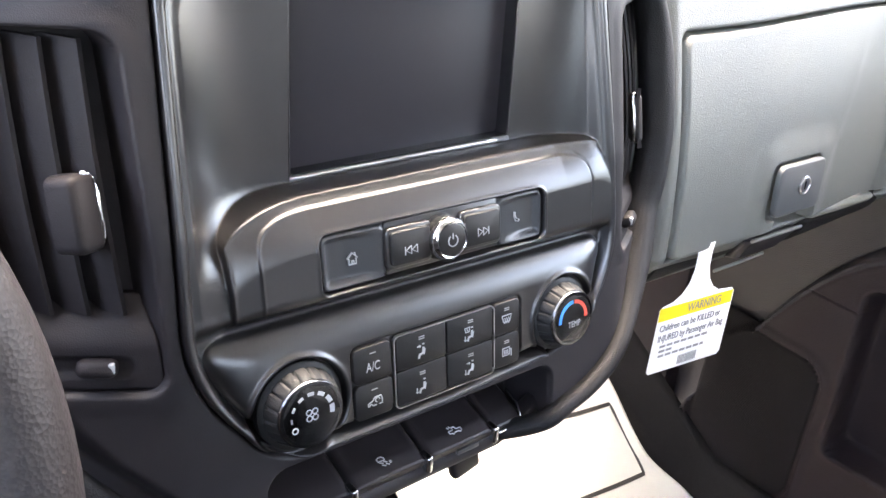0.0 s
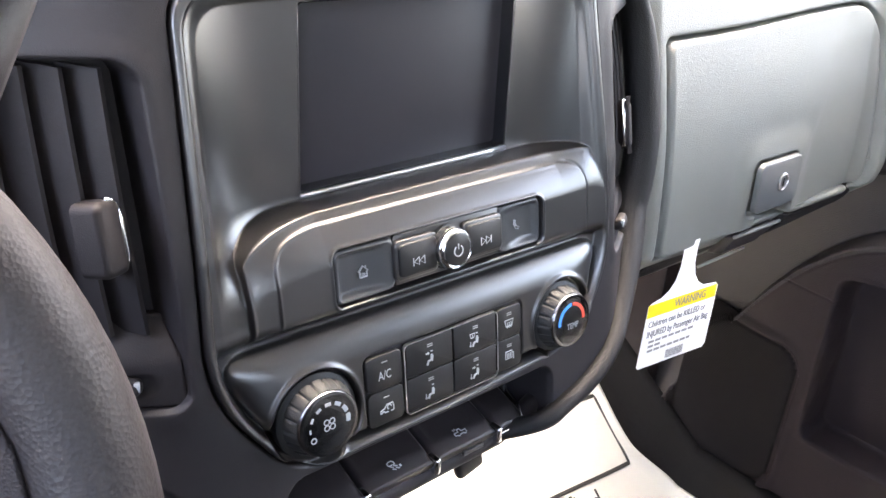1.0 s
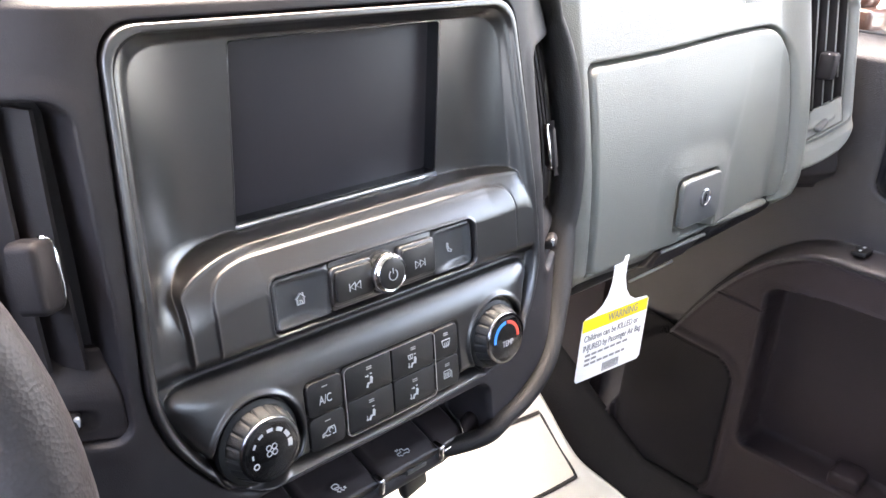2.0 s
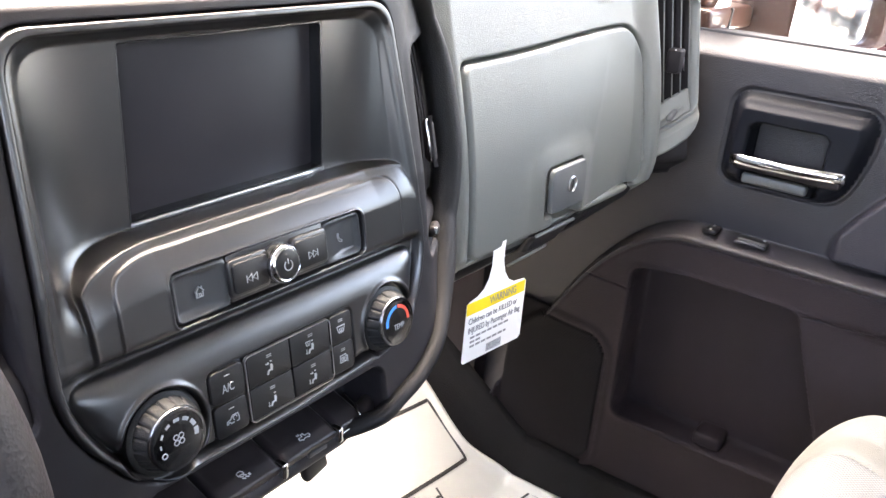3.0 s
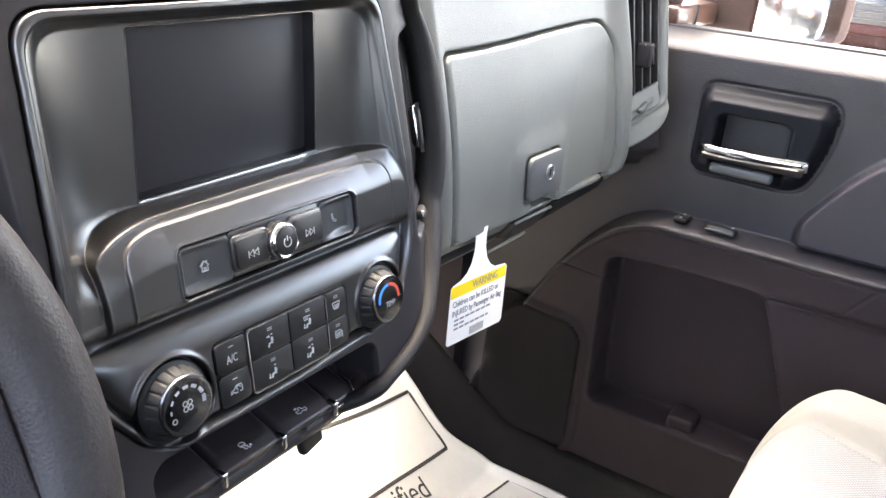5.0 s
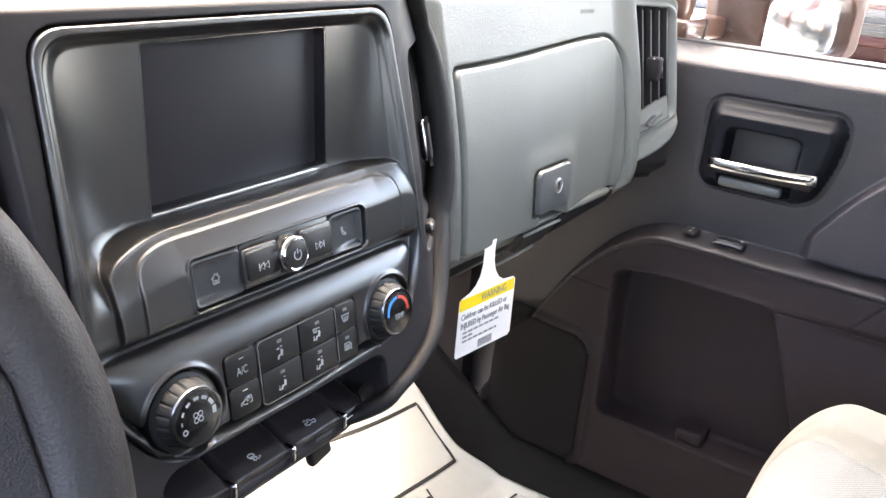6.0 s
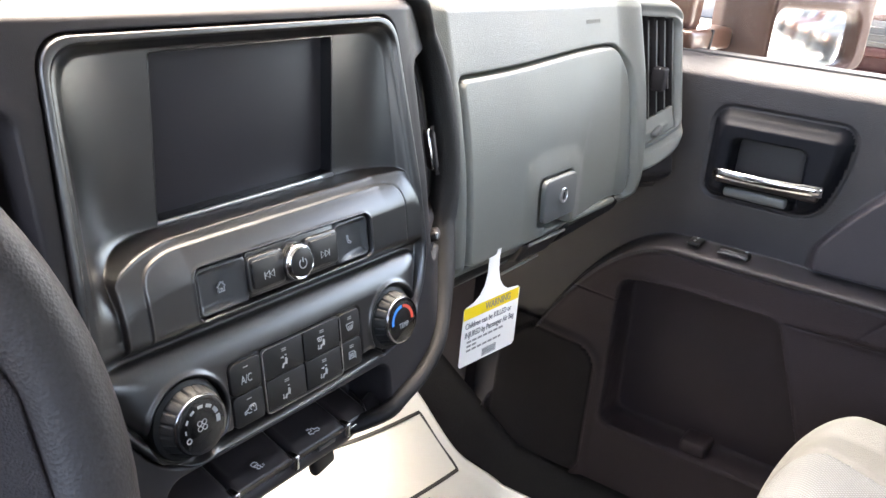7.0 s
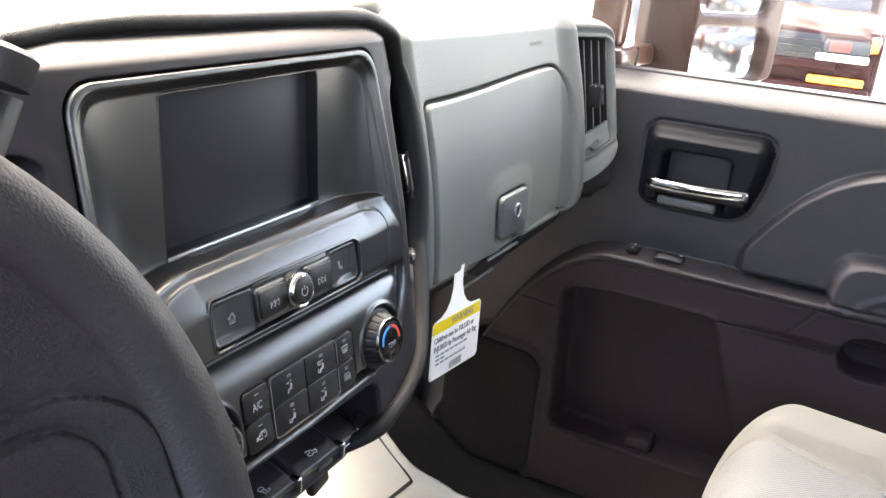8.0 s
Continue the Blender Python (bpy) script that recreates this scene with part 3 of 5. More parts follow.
        if name == "recirculate_key":
            sym = [[(-0.005, -0.003), (-0.005, -0.001), (-0.002, 0), (0.0, 0.0024), (0.0045, 0.0024), (0.0052, 0), (0.0052, -0.003), (0.003, -0.003)], arc(-0.003, -0.003, 0.0012, 180, 0, 6), [(-0.0018, -0.003), (0.001, -0.003)], arc(0.0018, 0.0002, 0.0016, 250, 0, 7)]
        elif name == "front_defrost_key":
            sym = [[(-0.0042, 0.0026), (0.0042, 0.0026), (0.0028, -0.0022), (-0.0028, -0.0022), (-0.0042, 0.0026)]] + [[(dx, 0.0008), (dx + 0.0006, -0.001), (dx, -0.0034)] for dx in (-0.0018, 0, 0.0018)]
        elif name == "mirror_defrost_key":
            sym = [[(-0.0036, 0.0026), (0.0026, 0.0026), (0.0026, -0.003), (-0.0036, -0.003), (-0.0036, 0.0026)], [(0.0026, 0.001), (0.0042, 0.001), (0.0042, -0.0044)]] + [[(dx, 0.0012), (dx, -0.0022)] for dx in (-0.002, -0.0005, 0.001)]
        else:
            seated = [[(0.0012, 0.0036 + o), (0.0013, 0.0044 + o)], [(0.0013, 0.0018 + o), (0.0008, -0.0022 + o), (-0.0016, -0.0026 + o), (-0.0026, -0.0052 + o)]]
            part("seat_symbol", strokes("seat_symbol", seated, 0.0016, f, MARK), k)
            sym = [[(0.0024, 0.0006 + o), (0.0016, -0.0034 + o)]]
            if name in ("vent_face_key", "vent_mixed_key"):
                sym.append([(-0.0036, 0.0030 + o), (-0.0010, 0.0030 + o)])
                sym.append([(-0.0018, 0.0038 + o), (-0.0009, 0.0030 + o), (-0.0018, 0.0022 + o)])
            if name in ("vent_floor_key", "vent_mixed_key", "vent_windscreen_key"):
                sym.append([(-0.0046, -0.0012 + o), (-0.0046, -0.0048 + o)])
                sym.append([(-0.0054, -0.0038 + o), (-0.0046, -0.0048 + o), (-0.0038, -0.0038 + o)])
            if name == "vent_windscreen_key":
                sym.append([(-0.0050, 0.0044 + o), (-0.0006, 0.0044 + o), (-0.0014, 0.0014 + o), (-0.0042, 0.0014 + o), (-0.0050, 0.0044 + o)])
                sym.append([(-0.0030, 0.0036 + o), (-0.0026, 0.0022 + o)])
        part("key_symbol", strokes("key_symbol", sym, 0.00065, f, MARK), k)
    # climate dials
    def dial(x, name, label):
        m = facing(x, on_bezel(x, 0.7705) + 0.004, 0.7705, 0.16)
        k = part(name, lathe(name, [(0.0275, -0.004), (0.0272, 0.002), (0.0256, 0.0033), (0.0243, 0.0038), (0.0217, 0.0120), (0.0204, 0.0140)], m, KNOB, 108, 18, 0.0010, (0.0037, 0.0121)), stack, label)
        part("chrome_ring", lathe("chrome_ring", [(0.0207, 0.0128), (0.0206, 0.0146), (0.0199, 0.0155), (0.0189, 0.0157)], m, DARKCHROME, 56), k, "thin bright ring")
        part("dial_face", lathe("dial_face", [(0.0190, 0.0125), (0.0190, 0.0152), (0.0181, 0.0157)], m, KEY, 48), k)
        return k, m @ Matrix.Translation((0, 0, 0.0157))
    k, f = dial(-0.1065, "fan_knob", "ribbed grey dial with white fan scale")
    for i in range(8):
        a = 210 - 30 * i
        part("scale_mark", strokes("scale_mark", [arc(0, 0, 0.0130, a - 5 - 0.9 * i, a + 5 + 0.9 * i, 5)] if i else [arc(0.0130 * math.cos(radians(a)), 0.0130 * math.sin(radians(a)), 0.0017, 0, 360, 12)], 0.0007 + 0.00032 * i if i else 0.0008, f, MARK), k)
    part("fan_symbol", strokes("fan_symbol", [arc(0.0019 * sx, 0.0019 * sz, 0.0017, 0, 360, 12) for sx in (-1, 1) for sz in (-1, 1)], 0.0006, f, MARK), k)
    k, f = dial(0.1050, "temperature_knob", "ribbed grey dial with blue and red scale")
    part("cold_scale", strokes("cold_scale", [arc(0, 0, 0.0130, 185, 92, 14)], 0.0026, f, BLUE), k, "blue print")
    part("hot_scale", strokes("hot_scale", [arc(0, 0, 0.0130, 86, -5, 14)], 0.0026, f, RED), k, "red print")
    lettering("lettering", "TEMP", 0.0066, f @ Matrix.Translation((0.0015, -0.0045, 0)) @ Matrix.Diagonal((0.78, 1, 1, 1)), MARK, k)

    # row of keys under the bezel
    for i, (x, half) in enumerate(((-0.0985, 0.0288), (-0.0380, 0.0288), (0.0230, 0.0288), (0.0685, 0.0142))):
        U, V = lerp_grid(-half, half, 24, 0, 1, 26)
        # profile: back top, front edge, front face
        s = V
        yy = np.where(s < 0.72, 0.040 - 0.043 * (s / 0.72), -0.003 + 0.006 * np.clip((s - 0.72) / 0.28, 0, 1) ** 1.5)
        zz = np.where(s < 0.72, 0.7015 - 0.012 * (s / 0.72) - 0.0015 * smooth(0.5, 0.72, s), 0.688 - 0.013 * ((s - 0.72) / 0.28))
        zz = zz - 0.0018 * smooth(half - 0.0026, half, np.abs(U))
        if i in (1, 2):
            zz = zz - 0.0015 * smooth(0.55, 0.40, s) * smooth(0.026, 0.022, np.abs(U))
        pts = np.stack([x + U, yy, zz], -1)[::-1]
        part("switch_key", sheet("switch_key", pts, ROCKER, (0, 0.012, -0.012)), stack, "black rocker key")
    for x in (-0.0682, -0.0075, 0.0535):
        part("chrome_divider", rbox("chrome_divider", (x, -0.0010, 0.6840), (0.0056, 0.012, 0.0140), 0.0022, CHROME), stack, "small chrome divider")
    part("hinge_tab", rbox("hinge_tab", (0.040, 0.012, 0.6535), (0.026, 0.010, 0.020), 0.004, KEY, 3, Matrix.Rotation(radians(-14), 4, "Y")), stack, "small dark tab under the key row")
    part("slot_plate", rbox("slot_plate", (0.0265, -0.0052, 0.6838), (0.020, 0.0030, 0.0040), 0.0010, CELL, 2), stack, "thin grey plate on the key front")
    part("end_trim", tube("end_trim", [(0.057, -0.0045, 0.6835), (0.072, -0.0045, 0.6845), (0.0795, -0.003, 0.688), (0.0830, 0.006, 0.694), (0.0834, 0.02, 0.699)], 0.0011, 0.0011, CHROME, 8), stack, "fine chrome edge")
    part("tray_lip", tube("tray_lip", [(-0.150, 0.014, 0.6750), (-0.120, 0.006, 0.6725), (-0.06, 0.0045, 0.6735), (0.06, 0.0045, 0.6745), (0.085, 0.005, 0.6815), (0.104, 0.006, 0.691)], 0.0078, 0.0078, POD, 16), stack, "dark padded lip under the keys")
    top = Matrix.Translation((0, 0.0060, 0.6944)) @ Matrix.Rotation(radians(17), 4, "X")
    part("traction_symbol", strokes("traction_symbol", [[(-0.045, 0.003), (-0.043, 0.004), (-0.040, 0.004), (-0.038, 0.002), (-0.038, 0), (-0.045, 0), (-0.045, 0.003)], [(-0.044, -0.001), (-0.041, -0.003), (-0.043, -0.004), (-0.040, -0.006)], [(-0.040, -0.001), (-0.037, -0.003), (-0.039, -0.004), (-0.036, -0.006)], [(-0.035, -0.003), (-0.033, -0.003)], [(-0.035, -0.0045), (-0.033, -0.0045)]], 0.0009, top @ Matrix.Translation((-0.039, -0.001, 0)) @ Matrix.Scale(0.75, 4) @ Matrix.Translation((0.039, 0.001, 0)), MARK, 0.0008), stack, "white printed symbol")
    part("cargo_lamp_symbol", strokes("cargo_lamp_symbol", [[(0.015, 0), (0.015, -0.003), (0.017, -0.003), (0.019, -0.0045), (0.021, -0.003), (0.025, -0.003), (0.027, -0.0045), (0.029, -0.003), (0.029, 0), (0.024, 0), (0.023, 0.003), (0.020, 0.003), (0.020, 0), (0.015, 0)], [(0.0155, 0.0045), (0.017, 0.0025)], [(0.018, 0.005), (0.0185, 0.003)]], 0.0009, top @ Matrix.Translation((0.022, 0, 0)) @ Matrix.Scale(0.75, 4) @ Matrix.Translation((-0.022, 0, 0)), MARK, 0.0008), stack, "white printed symbol")

    # vents beside the screen
    for s in (-1, 1):
        v = part("air_vent", sheet("air_vent", vent_tray(s), VENTM, (0, 0.01, 0)), stack, "black vertical air vent")
        part("lower_plate", vent_plate(s), v, "black plate at the foot of the vent")
        for i in range(4):
            a = 0.1905 + 0.0152 * i
            part("vane", vane(s, a), v)
        tab = facing(s * (0.2065 if s > 0 else 0.2090), float(pod_y(np.array(0.2), np.array(0.895))) + 0.004, 0.894, 0.25) @ Matrix.Rotation(radians(-32 * s), 4, "Y")
        part("tab", plate("tab", ring_pts(0.0088 if s < 0 else 0.0035, 0.0190, 0.005, 5), 0.016, 0.0035, tab, VENTM), v, "black adjuster tab")
        part("tab_edge", tube("tab_edge", [tab @ Vector((-0.0035 if s > 0 else 0.0082, y, 0.0145 - 0.0016 * abs(y / 0.016) ** 4)) for y in np.linspace(-0.0165, 0.0165, 9)] + [tab @ Vector((-0.0030 if s > 0 else 0.0056, 0.0183, 0.0135)), tab @ Vector((-0.0020 if s > 0 else 0.0018, 0.0190, 0.0125))], 0.0016, 0.0014, CHROME, 10), v, "chrome tab edge")
        wheel = Vector((s * 0.2060, float(pod_y(np.array(0.206), np.array(0.8135))) + 0.002, 0.8135))
        part("thumb_wheel", rbox("thumb_wheel", wheel, (0.020, 0.012, 0.010), 0.004, VENTM, 3, Matrix.Rotation(radians(32 * s), 4, "Z") @ Matrix.Rotation(radians(-24), 4, "X")), v, "small thumb wheel")
        part("wheel_mark", rbox("wheel_mark", wheel + Vector((-s * 0.0052, -0.0070, 0.0020)), (0.003, 0.003, 0.006), 0.0008, MARK, 2, Matrix.Rotation(radians(32 * s), 4, "Z")), v, "white mark")


def vent_tray(s):
    X, Z = lerp_grid(0.175, 0.254, 20, 0.796, 0.980, 20)
    Y = pod_y(X, Z) + 0.030
    return np.stack([s * X, Y, Z], -1)[:, ::s]


def vent_plate(s):
    X, Z = lerp_grid(0.1775, 0.2515, 40, 0.8005, 0.8440, 30)
    Y = pod_y(X, Z) + 0.004 + 0.0035 * smooth(0.0008, -0.0012, rrect(X, Z, 0.2125, 0.8125, 0.022, 0.0050, 0.004))
    Y = Y + 0.018 * smooth(0.820, 0.845, Z) ** 1.5
    return sheet("lower_plate", np.stack([s * X, Y, Z], -1)[:, ::s], VENTM, (0, 0.006, 0))


def vane(s, a):
    """One upright curved vane of a side vent."""
    z = np.linspace(0.838, 0.972, 14)
    x = a - 0.003 + 0.004 * np.cos((z - 0.905) * 18)
    front = pod_y(np.full_like(z, a), z) + 0.006 + 0.004 * np.abs((z - 0.905) / 0.07) ** 2
    verts, faces = [], []
    for k in range(len(z)):
        for dx, dy in ((-0.0013, 0.0), (0.0009, -0.0006), (0.0140, 0.021), (0.0110, 0.021)):
            verts.append((s * (x[k] + dx), front[k] + dy, z[k]))
    for k in range(len(z) - 1):
        for j in range(4):
            faces.append((4 * k + j, 4 * k + (j + 1) % 4, 4 * k + 4 + (j + 1) % 4, 4 * k + 4 + j))
    faces += [(0, 1, 2, 3), tuple(4 * (len(z) - 1) + j for j in (3, 2, 1, 0))]
    return to_mesh("vane", verts, faces, VENTM, True)


build_stack()


# ---------------------------------------------------------------- dashboard in front of the passenger
def dash_y(x, z):
    y = 0.0455 + 0.02 * (z - 0.755) - 0.004 * smooth(0.30, 0.45, x) - 0.021 * smooth(0.69, 0.735, x) * smooth(0.69, 0.78, z)
    y = y + 0.68 * np.clip(z - 0.760, 0, 0.175) ** 2 + 0.235 * np.maximum(0, z - 0.935) + 3.0 * np.maximum(0, z - 1.010) ** 1.4
    return y + 1.3 * np.maximum(0, 0.748 - z) ** 1.15


def glove_edge(x, z):
    top = z - (0.9465 + 0.014 * smooth(0.3, 0.66, x))
    right = (x - 0.714) + (z - 0.85) * 0.06
    left = (0.2985 - x) - (z - 0.85) * 0.02
    bottom = 0.7425 - z
    d = smax([top, right], 0.055)
    d = smax([d, left], 0.012)
    return smax([d, bottom], 0.012)


def build_dash():
    dash = thing("dashboard", (0.5, 0.2, 0.66), "charcoal grained vinyl dashboard above the passenger footwell", "dashboard")
    X, Z = lerp_grid(0.244, 0.750, 260, 0.690, 1.050, 220)
    Y = dash_y(X, Z)
    g = glove_edge(X, Z)
    Y = Y + 0.020 * smooth(0.004, -0.004, g)
    Y = Y + 0.03 * smooth(0.290, 0.250, X) + 0.020 * smooth(0.724, 0.752, X) ** 2
    part("passenger_panel", sheet("passenger_panel", np.stack([X, Y, Z], -1), DASH, (0, 0.06, 0)), dash, "charcoal grained panel round the glove box")
    # embossed bars that cannot be read
    part("embossed_mark", strokes("embossed_mark", [[(-0.019 + 0.0062 * i, 0.0), (-0.019 + 0.0062 * i + 0.0046, 0.0)] for i in range(7)], 0.0055, Matrix.Translation((0.612, float(dash_y(np.array(0.612), np.array(0.995))) - 0.001, 0.993)) @ facing(0, 0, 0, 0.1).to_3x3().to_4x4(), DASH, 0.0003), dash)
    # top of the dashboard running forward to the windshield
    U, V = lerp_grid(-0.80, 0.83, 120, 0.0, 1.0, 40)
    Yt = 0.122 + 0.50 * V
    Zt = 1.047 + 0.016 * np.sin(np.clip(V * 4, 0, 1) * math.pi / 2) - 0.05 * V - 0.07 * smooth(0.66, 0.80, np.abs(U))
    Yt = np.where(np.abs(U) < 0.26, Yt + 0.02 * smooth(0.3, 0.0, V), Yt)
    part("dash_top", sheet("dash_top", np.stack([U, Yt, Zt], -1), DASH, (0, 0, -0.03)), dash, "charcoal grained dash top")
    # lower roll and underside towards the firewall
    U, V = lerp_grid(0.20, 0.80, 80, 0.0, 1.0, 50)
    Yl = 0.120 + 0.27 * V ** 1.2
    Zl = 0.690 - 0.09 * np.sin(np.clip(V * 1.6, 0, 1) * math.pi / 2) - 0.02 * V
    part("knee_panel", sheet("knee_panel", np.stack([U, Yl, Zl], -1)[::-1], RIM, (0, 0.03, 0.01)), dash, "dark lower knee panel")
    U, V = lerp_grid(-0.80, 0.20, 80, 0.0, 1.0, 30)
    Yl = 0.09 + 0.30 * V
    Zl = 0.70 - 0.08 * np.sin(np.clip(V * 1.6, 0, 1) * math.pi / 2)
    part("lower_panel", sheet("lower_panel", np.stack([U, Yl, Zl], -1)[::-1], POD, (0, 0.03, 0.01)), dash, "dark lower panel")
    # driver side face
    X, Z = lerp_grid(-0.80, -0.215, 90, 0.69, 1.06, 60)
    Y = 0.085 + 0.11 * (Z - 0.75) + 2.0 * np.maximum(0, Z - 1.0) ** 1.6
    part("driver_panel", sheet("driver_panel", np.stack([X, Y, Z], -1), POD, (0, 0.05, 0)), dash, "charcoal panel behind the steering wheel")
    # lower lip, pull handle and its trim lines under the glove box
    U, V = lerp_grid(0.300, 0.740, 110, 0.0, 1.0, 40)
    Zl = 0.7405 + 0.004 * smooth(0.55, 0.72, U) - 0.070 * np.sin(V * 1.45)
    Yl = 0.044 + 0.008 * smooth(0.08, 0.0, V) ** 2 + 0.130 * (1 - np.cos(V * 1.5)) + 0.012 * smooth(0.548, 0.535, U) + 0.02 * smooth(0.715, 0.735, U)
    # black rim vinyl in place of dash vinyl: the lip's shade as colour
    part("lower_lip", sheet("lower_lip", np.stack([U, Yl, Zl], -1)[::-1], RIM, (0, 0.025, 0)), dash, "rounded lip under the glove box, coloured dark for its shade")
    part("finger_ledge", tube("finger_ledge", [(x, 0.046 - 0.05 * (x - 0.62), 0.7415 + 0.020 * (x - 0.55)) for x in (0.546, 0.551, 0.56, 0.60, 0.64, 0.67, 0.680, 0.685)], [0.001, 0.005, 0.0075, 0.008, 0.008, 0.0078, 0.0055, 0.001], [0.001, 0.004, 0.0055, 0.006, 0.006, 0.0055, 0.004, 0.001], DASH, 12), dash, "rounded finger ledge beside the latch")
    U, V = lerp_grid(0.0, 1.0, 30, 0.0, 1.0, 14)
    pull = np.stack([0.434 + 0.092 * U + 0.012 * V * (1 - U) - 0.008 * V * U, 0.040 + 0.018 * V, 0.7375 - 0.0015 * U - 0.030 * V], -1)
    part("handle_pull", sheet("handle_pull", pull[::-1], POD, (0, 0.016, -0.004)), dash, "dark pull handle")
    part("handle_edge", tube("handle_edge", [(0.434, 0.0405, 0.7375), (0.48, 0.0395, 0.7372), (0.526, 0.0395, 0.7362)], 0.0020, 0.0022, VENTRIM, 8), dash, "pale edge of the pull handle")
    part("lower_edge", tube("lower_edge", [(0.412, 0.0615, 0.7000), (0.46, 0.0605, 0.7005), (0.500, 0.060, 0.7015)], 0.0016, 0.0020, VENTRIM, 8), dash, "pale trim edge")

    # end vent next to the door
    def end_y(x, z):
        return 0.050 - 0.60 * (x - 0.73) + 0.18 * (z - 0.90)
    X, Z = lerp_grid(0.715, 0.828, 110, 0.765, 1.036, 190)
    Y = end_y(X, Z)
    d = rrect(X, Z, 0.7470, 0.9080, 0.0490, 0.0895, 0.013)
    d = smax([d, (X - 0.744) * 0.50 - (Z - 0.819) * 0.866], 0.010)
    o = rrect(X, Z, 0.740, 0.8960, 0.0715, 0.1290, 0.032)
    o = smax([o, (X - 0.744) * 0.55 - (Z - 0.768) * 0.835], 0.025)
    Y = Y + 0.026 * smooth(0.0016, -0.0016, d) + 0.06 * smooth(-0.012, 0.012, o) ** 1.5
    Y = Y + 0.0035 * smooth(0.0025, 0.008, d) * smooth(0.016, 0.008, d)
    gz, gx = np.gradient(o, Z[:, 0], X[0])
    over = np.maximum(o, 0)
    X, Z = X - gx * over, Z - gz * over
    fr = part("end_vent", sheet("end_vent", np.stack([X, Y, Z], -1), VENTRIM, (0, 0.05, 0)), dash, "grey end vent surround")
    for i in range(5):
        x = 0.7395 + 0.0125 * i
        v = part("vane", rbox("vane", (x, end_y(x, 0.925) + 0.016, 0.924), (0.0018, 0.020, 0.150), 0.0008, VENTM, 2, Matrix.Rotation(radians(-10.2), 4, "X")), fr)
        part("vane_edge", tube("vane_edge", [(x - 0.0004, end_y(x, z) + 0.0055, z) for z in (0.853, 0.90, 0.95, 0.993)], 0.0009, 0.0009, VENTRIM, 6), v, "pale front edge")
    part("tray", rbox("tray", (0.7625, end_y(0.7625, 0.92) + 0.042, 0.908), (0.074, 0.004, 0.188), 0.001, VENTM, 1), fr, "black vent tray")
    tab = part("tab", rbox("tab", (0.7620, end_y(0.762, 0.913) - 0.001, 0.913), (0.021, 0.020, 0.034), 0.004, VENTM), fr, "dark adjuster tab with a bright edge")
    part("tab_edge", tube("tab_edge", [(0.752, end_y(0.752, 0.929) - 0.0115, 0.9285), (0.769, end_y(0.762, 0.929) - 0.0108, 0.9290), (0.7722, end_y(0.762, 0.926) - 0.0100, 0.9262), (0.7722, end_y(0.762, 0.90) - 0.0100, 0.9000)], 0.0010, 0.0010, STEEL, 8), tab, "bright edge")
    U, V = lerp_grid(0.0, 1.0, 26, 0.0, 1.0, 16)
    Xq, Zq = 0.738 + 0.050 * U, 0.818 + 0.026 * U + 0.030 * V
    Yq = end_y(Xq, Zq) + 0.0005 + 0.004 * V - 0.002 * smooth(0.10, 0.06, np.abs(V - 0.38)) * smooth(0.36, 0.30, np.abs(U - 0.45))
    part("lower_plate", sheet("lower_plate", np.stack([Xq, Yq, Zq], -1), VENTRIM, (0, 0.004, 0)), fr, "pale plate at the foot of the vent")
    part("thumb_wheel", rbox("thumb_wheel", (0.7590, end_y(0.759, 0.838) - 0.0005, 0.8385), (0.026, 0.010, 0.009), 0.0042, LATCHM, 3, Matrix.Rotation(radians(-27), 4, "Y")), fr, "pale thumb wheel")
    X, Z = lerp_grid(0.715, 0.812, 40, 0.745, 1.000, 60)
    Y = end_y(X, Z) + 0.012 + 0.05 * smooth(0.795, 0.83, X) + 0.03 * smooth(0.775, 0.745, Z)
    Y = Y + 0.04 * smooth(0.006, -0.002, rrect(X, Z, 0.7470, 0.908, 0.0502, 0.092, 0.012))
    part("end_block", sheet("end_block", np.stack([X, Y, Z], -1), POD, (0, 0.04, 0)), dash, "dark dashboard end below the vent")
    # unseen filler, added to keep windshield light off door front and footwell
    part("side_light_block", rbox("side_light_block", (0.7870, 0.310, 0.855), (0.126, 0.38, 0.23), 0.012, RIM, 2), dash, "dark filler from dashboard to door, added to block windshield light")
    part("cap", rbox("cap", (0.754, 0.060, 0.7560), (0.030, 0.05, 0.012), 0.005, DASH), dash, "pale end cap")


build_dash()


